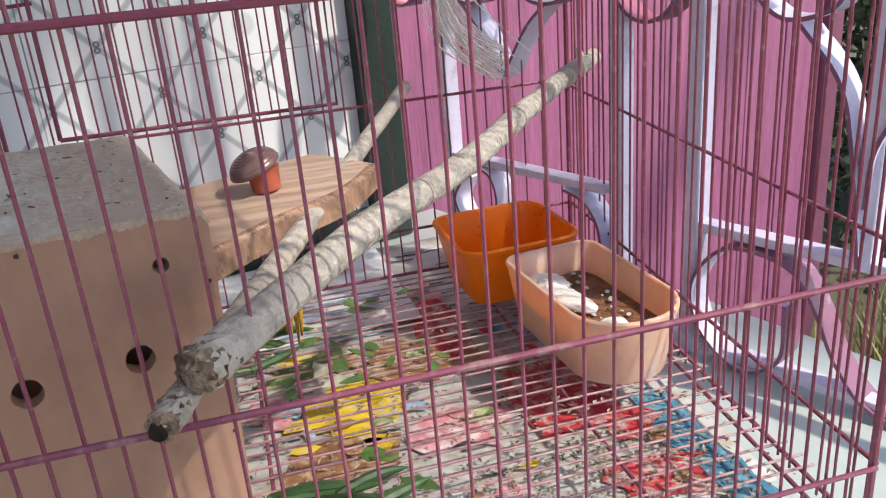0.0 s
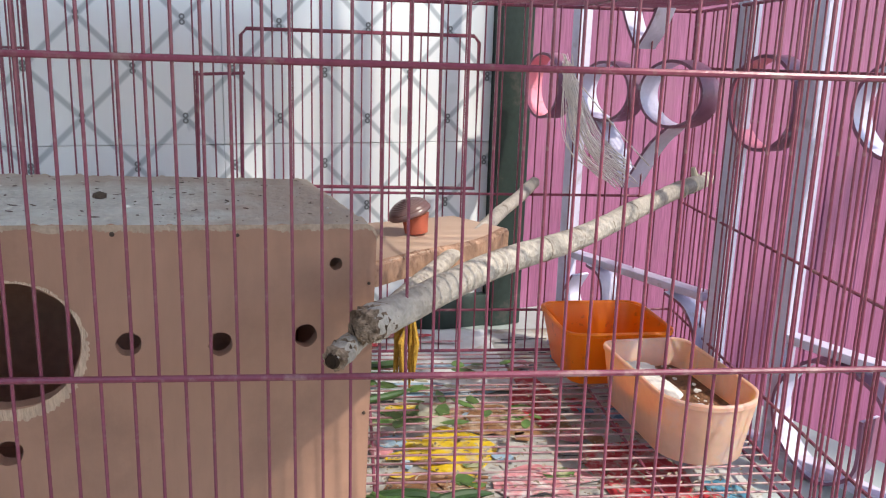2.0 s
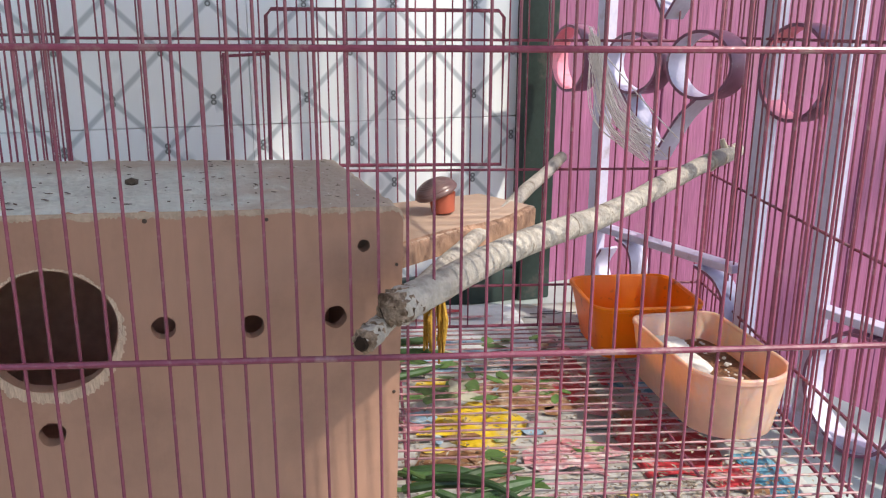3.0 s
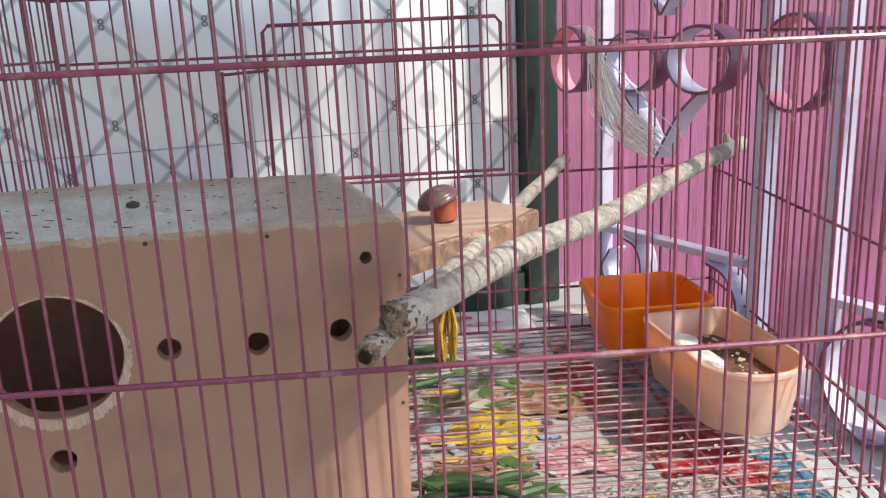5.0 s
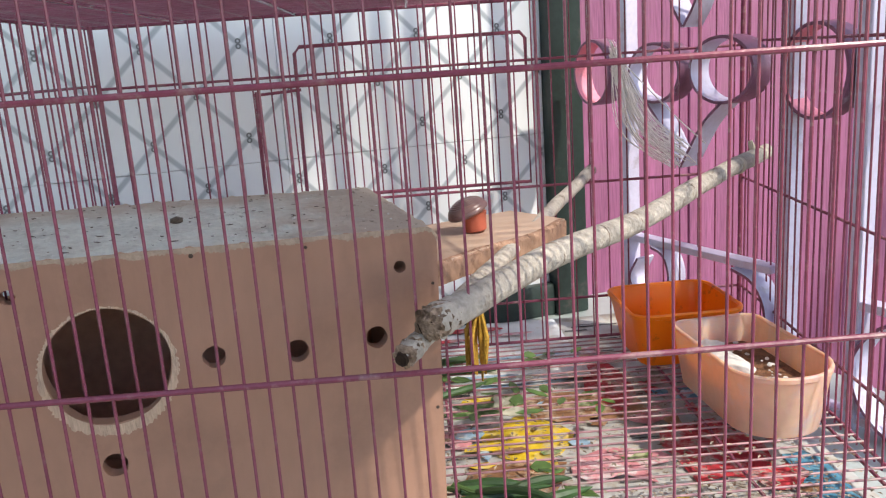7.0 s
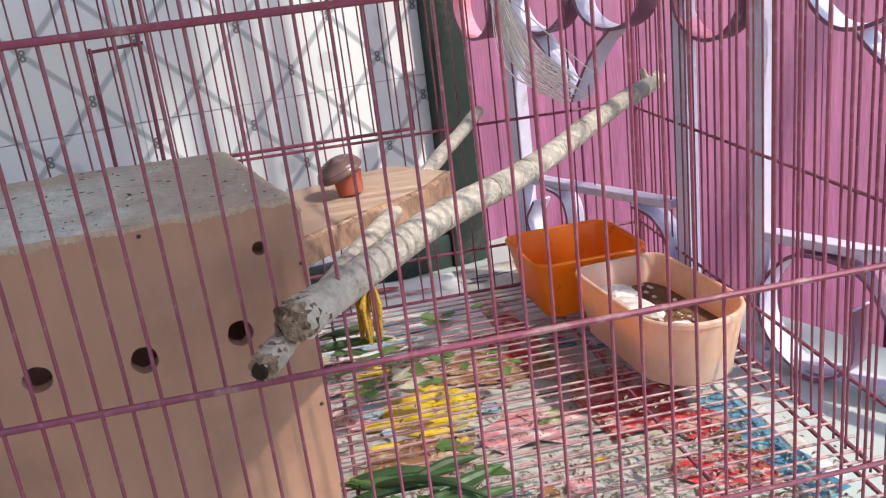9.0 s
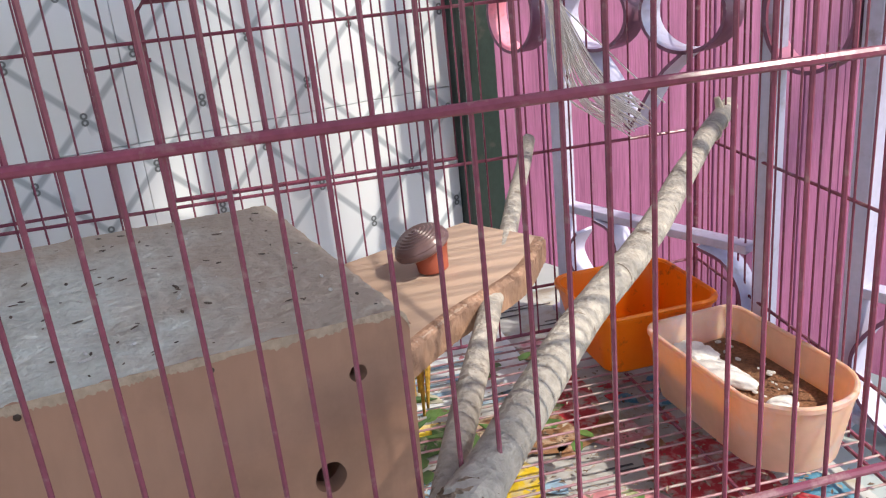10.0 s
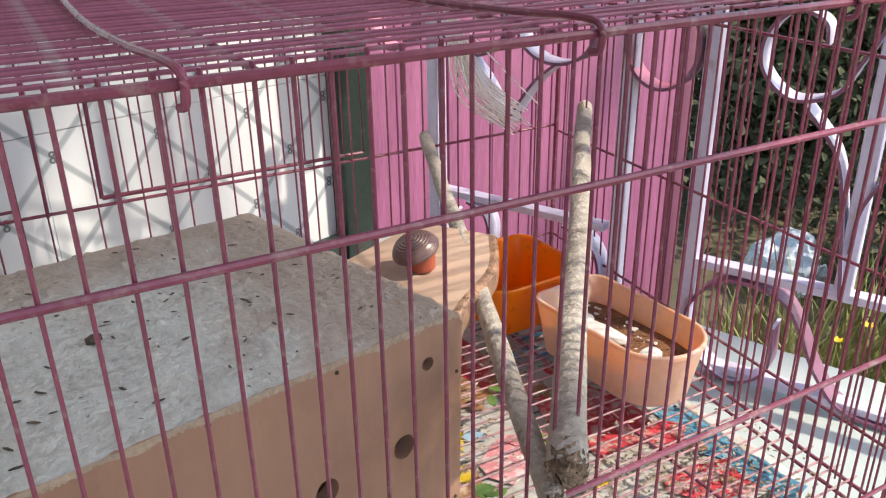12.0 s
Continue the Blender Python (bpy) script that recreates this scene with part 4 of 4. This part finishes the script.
GZ = FLOOR_Z + 0.0035
for x, y, a, l, r in ((0.302, 0.146, 14, 0.055, 0.0048), (0.312, 0.122, 20, 0.06, 0.0050), (0.256, 0.158, -8, 0.07, 0.0048), (0.258, 0.445, 12, 0.06, 0.0045), (0.250, 0.415, -6, 0.07, 0.0045), (0.255, 0.350, 30, 0.06, 0.004)):
    chilli(pose(x, y, GZ + r, rp.uniform(0, 360), 0, a), l, r, rp.uniform(-0.008, 0.008), 0)
for i in range(9):
    r = rp.uniform(0.0032, 0.0048)
    x, y = rp.uniform(0.252, 0.300), rp.uniform(0.080, 0.150)
    chilli(pose(x, y, GZ + r + 0.004 * (i % 3), rp.uniform(0, 360), 0, rp.gauss(-4, 16)), rp.uniform(0.055, 0.090), r, rp.uniform(-0.012, 0.012), 0)
for i in range(34):
    b = bmesh.new()
    l, w = rp.uniform(0.012, 0.035), rp.uniform(0.004, 0.009)
    pts = [(0, 0), (l * 0.3, w), (l * 0.7, w * 0.8), (l, 0), (l * 0.7, -w * 0.8), (l * 0.3, -w)]
    prism(b, pts, 0, 0.0007)
    x, y = (rp.uniform(0.25, 0.36), rp.uniform(0.11, 0.20)) if i < 7 else (rp.uniform(0.25, 0.42), rp.uniform(0.30, 0.47))
    solid("leaf_scrap", b, LEAF_VEG if i % 4 else DRY_LEAF, "torn scrap of green leaf on the floor grid" if i % 4 else "dry pale scrap of leaf on the floor grid", "leaf", pose(x, y, GZ + 0.0005, rp.uniform(-12, 12), rp.uniform(-8, 8), rp.uniform(0, 360)), group="leaf scraps")

# yellow seed head that hangs behind the plank
MILLET = surface("millet_ear", (0.52, 0.30, 0.04), 0.8, var=0.4, scale=90, fine=400, bump=0.9, bump_depth=0.002)
millet = thing("millet_spray", pose(0, 0, 0), "yellow millet spray hanging under the plank", "bird food")
for i in range(14):
    b = bmesh.new()
    x = 0.300 + rp.uniform(-0.012, 0.012)
    y = 0.40 + rp.uniform(-0.02, 0.02)
    tube(b, [(0.305, 0.40, 0.075), (x, y, 0.04), (x + rp.uniform(-0.004, 0.004), y, 0.0 + rp.uniform(-0.012, 0.01))], [0.0015, 0.003, 0.0012], 6)
    part("ear", b, MILLET, millet)

# ---------------------------------------------------------------- scrolled iron grille of the window
grille = thing("iron_grille", pose(0.675, 0.314, 0, 0, 0, math.degrees(math.atan2(1, -0.47))), "white painted iron window grille with scrolls", "window grille", kind="structure")
GD = 0.028


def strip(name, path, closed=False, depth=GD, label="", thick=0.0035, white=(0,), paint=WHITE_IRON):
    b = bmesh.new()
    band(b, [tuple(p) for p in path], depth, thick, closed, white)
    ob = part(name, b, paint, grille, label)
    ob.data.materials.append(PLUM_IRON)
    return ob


GB = SILL_Z
for s in (0.338, 0.084, -0.002, -0.156):
    b = bmesh.new()
    lo, hi = (0.07, 1.6) if s == -0.156 else (GB, 1.6)
    box(b, (s - 0.008, -0.010, lo), (s + 0.008, 0.010, hi), 0.0012, 1)
    part("upright_bar", b, WHITE_IRON, grille)
for s0, s1, z in ((0.335, 0.099, 0.085), (-0.004, -0.42, 0.071), (0.36, -0.42, GB + 0.012)):
    b = bmesh.new()
    box(b, (s1, -0.009, z - 0.0045), (s0, 0.009, z + 0.0045), 0.0008, 1)
    part("cross_bar", b, WHITE_IRON, grille)
strip("ring", ellipse(0.398, 0.302, 0.036, 0.042), True, label="rose painted iron ring", paint=ROSE_IRON)
strip("ring", ellipse(0.277, 0.300, 0.044, 0.035), True)
strip("ring", ellipse(0.169, 0.302, 0.046, 0.036), True)
strip("ring", ellipse(0.048, 0.299, 0.038, 0.046), True, label="rose painted iron ring", paint=ROSE_IRON)
strip("heart_arm", spline([(0.290, 0.266), (0.262, 0.235), (0.232, 0.189)]), white=(0, 2))
strip("heart_arm", spline([(0.166, 0.267), (0.196, 0.240), (0.230, 0.189)]), white=(0, 2))
strip("heart_arm", spline([(0.227, 0.352), (0.246, 0.382), (0.275, 0.45)]), white=(0, 2))
strip("heart_arm", spline([(0.225, 0.352), (0.205, 0.382), (0.176, 0.45)]), white=(0, 2))
strip("scroll", white=(0, 2), path=spline([(0.285, 0.080), (0.262, 0.072), (0.252, 0.045), (0.262, 0.010), (0.300, 0.0), (0.325, 0.03), (0.310, 0.06)]))
strip("scroll", white=(0, 2), path=spline([(0.150, 0.078), (0.120, 0.068), (0.102, 0.040), (0.104, 0.0), (0.130, -0.03), (0.170, -0.02), (0.172, 0.01)]))
strip("scroll", spline([(-0.100, 0.020), (-0.098, -0.035), (-0.060, -0.058), (-0.018, -0.030), (-0.008, 0.015), (-0.035, 0.055), (-0.070, 0.062), (-0.106, 0.052), (-0.128, 0.020), (-0.148, -0.020), (-0.180, -0.053), (-0.24, -0.058)], 8))
strip("scroll", spline([(-0.105, 0.312), (-0.100, 0.332), (-0.074, 0.340), (-0.052, 0.318), (-0.052, 0.285), (-0.080, 0.260), (-0.118, 0.268), (-0.134, 0.296), (-0.150, 0.330)], 8), white=(0, 2))
strip("scroll", spline([(-0.094, 0.256), (-0.128, 0.215), (-0.142, 0.165), (-0.156, 0.070)], 8), white=(0, 2))
strip("scroll", spline([(-0.156, 0.120), (-0.160, 0.170), (-0.185, 0.215), (-0.215, 0.250)], 8), white=(0, 2))

# ---------------------------------------------------------------- garden outside
def leaf_cloud(name, centre, size, count, seed, leaf, label, category):
    rr = np.random.RandomState(seed)
    verts, faces = [], []
    cs = rr.normal(size=(count, 3)) * 0.42
    cs = np.clip(cs, -1.1, 1.1) * np.array(size) + np.array(centre)
    for c in cs:
        d = rr.normal(size=3)
        d /= np.linalg.norm(d)
        e = np.cross(d, rr.normal(size=3))
        e /= np.linalg.norm(e)
        l, w = leaf * rr.uniform(0.6, 1.3), leaf * rr.uniform(0.22, 0.4)
        f = np.cross(d, e) * w * 0.35
        k = len(verts)
        verts += [tuple(c), tuple(c + d * l * 0.5 + e * w + f), tuple(c + d * l), tuple(c + d * l * 0.5 - e * w + f)]
        faces += [(k, k + 1, k + 2), (k, k + 2, k + 3)]
    me = bpy.data.meshes.new(name)
    me.from_pydata(verts, [], faces)
    me.materials.append(FOLIAGE)
    return tagged(new(name, me), label, category, kind="stuff")


leaf_cloud("hedge", (3.45, 2.35, 0.0), (1.35, 0.75, 1.45), 34000, 2, 0.055, "dense dark green hedge in the garden", "hedge")
leaf_cloud("hedge", (3.2, 1.0, -0.75), (0.7, 0.6, 0.5), 10000, 5, 0.055, "dense dark green hedge in the garden", "hedge")


# a tree added out of view, its leaves set towards the sun to dapple the tiled wall
tree = thing("tree", pose(0, 0, 0), "unseen tree with sparse leaves, added to dapple the tiled wall", "tree")
base = Vector((0.22, 0.69, 0.30)) + SUN * 5.2
b = bmesh.new()
tube(b, spline([(base.x + 0.9, base.y - 0.5, -1.0), (base.x + 0.8, base.y - 0.5, 1.5), (base.x + 0.5, base.y - 0.3, base.z - 0.9), (base.x, base.y, base.z)], 6), [0.11 - 0.0045 * k for k in range(19)], 10)
part("trunk", b, BARK, tree)
crown = leaf_cloud("crown", tuple(base), (0.55, 0.55, 0.9), 80, 11, 0.10, "", "")
crown.parent = tree
# a further limb and crown, clear of the cage's sunlight, fill out the added tree
b = bmesh.new()
tube(b, spline([(base.x + 0.5, base.y - 0.3, base.z - 0.9), (base.x + 1.0, base.y + 0.5, base.z - 0.2), (base.x + 1.4, base.y + 1.4, base.z + 0.5)], 6), [0.06 - 0.003 * k for k in range(13)], 8)
part("limb", b, BARK, tree)
upper_crown = leaf_cloud("crown", (base.x + 1.4, base.y + 1.5, base.z + 0.6), (1.0, 1.0, 0.9), 3000, 13, 0.11, "", "")
upper_crown.parent = tree
for key in ("label", "category", "kind"):
    if key in upper_crown:
        del upper_crown[key]
for key in ("label", "category", "kind"):
    if key in crown:
        del crown[key]


def grass_patch(x0, y0, x1, y1, z, count, seed):
    rr = np.random.RandomState(seed)
    verts, faces = [], []
    for i in range(count):
        x, y = rr.uniform(x0, x1), rr.uniform(y0, y1)
        h, w, a = rr.uniform(0.2, 0.66), rr.uniform(0.004, 0.010), rr.uniform(0, 6.28)
        lx, ly = rr.normal(0, 0.14, 2)
        k = len(verts)
        dx, dy = math.cos(a) * w, math.sin(a) * w
        verts += [(x - dx, y - dy, z), (x + dx, y + dy, z), (x + lx * 0.4 + dx * 0.7, y + ly * 0.4 + dy * 0.7, z + h * 0.6), (x + lx * 0.4 - dx * 0.7, y + ly * 0.4 - dy * 0.7, z + h * 0.6), (x + lx, y + ly, z + h)]
        faces += [(k, k + 1, k + 2, k + 3), (k + 3, k + 2, k + 4)]
    me = bpy.data.meshes.new("grass")
    me.from_pydata(verts, [], faces)
    me.materials.append(GRASS)
    return tagged(new("grass", me), "long yellow-green grass below the sill", "grass", kind="stuff")


GRASS = surface("dry_grass", (0.24, 0.25, 0.09), 0.7, var=0.4, scale=5, bump=0.0)
grass_patch(1.05, 0.0, 1.9, 0.95, -1.0, 2600, 9)

BAG = surface("pale_blue_plastic", (0.55, 0.62, 0.70), 0.3, var=0.15, scale=8, bump=0.4)
b = bmesh.new()
bmesh.ops.create_icosphere(b, subdivisions=4, radius=1)
for v in b.verts:
    k = 1 + 0.3 * noise.noise(v.co * 1.7) + 0.12 * noise.noise(v.co * 5)
    v.co = Vector((v.co.x * 0.17 * k, v.co.y * 0.13 * k, max(v.co.z * 0.14 * k, -0.085)))
solid("plastic_bag", b, BAG, "crumpled pale blue plastic bag on the garden earth", "plastic bag", pose(2.56, 1.57, -0.915, 0, 12, 40), smooth=False)
PETAL = surface("yellow_petal", (0.75, 0.55, 0.03), 0.6, var=0.2, scale=30, bump=0)
for i, (x, y, h) in enumerate(((1.52, 0.59, 0.60), (1.56, 0.55, 0.57), (1.50, 0.64, 0.55))):
    flower = thing("flower", pose(x, y, -1.0, 0, 0, 50 * i), "small yellow flower on a thin stem in the grass", "flower", "yellow flowers")
    b = bmesh.new()
    tube(b, [(0, 0, 0), (0.01, 0, h * 0.5), (0, 0.005, h)], 0.0022, 5)
    part("stem", b, GRASS, flower)
    for k in range(6):
        b = bmesh.new()
        prism(b, [(0, 0), (0.008, 0.005), (0.016, 0.0), (0.008, -0.005)], 0, 0.0015)
        part("petal", b, PETAL, flower).matrix_basis = pose(0, 0.005, h, 0, -25, 60 * k)
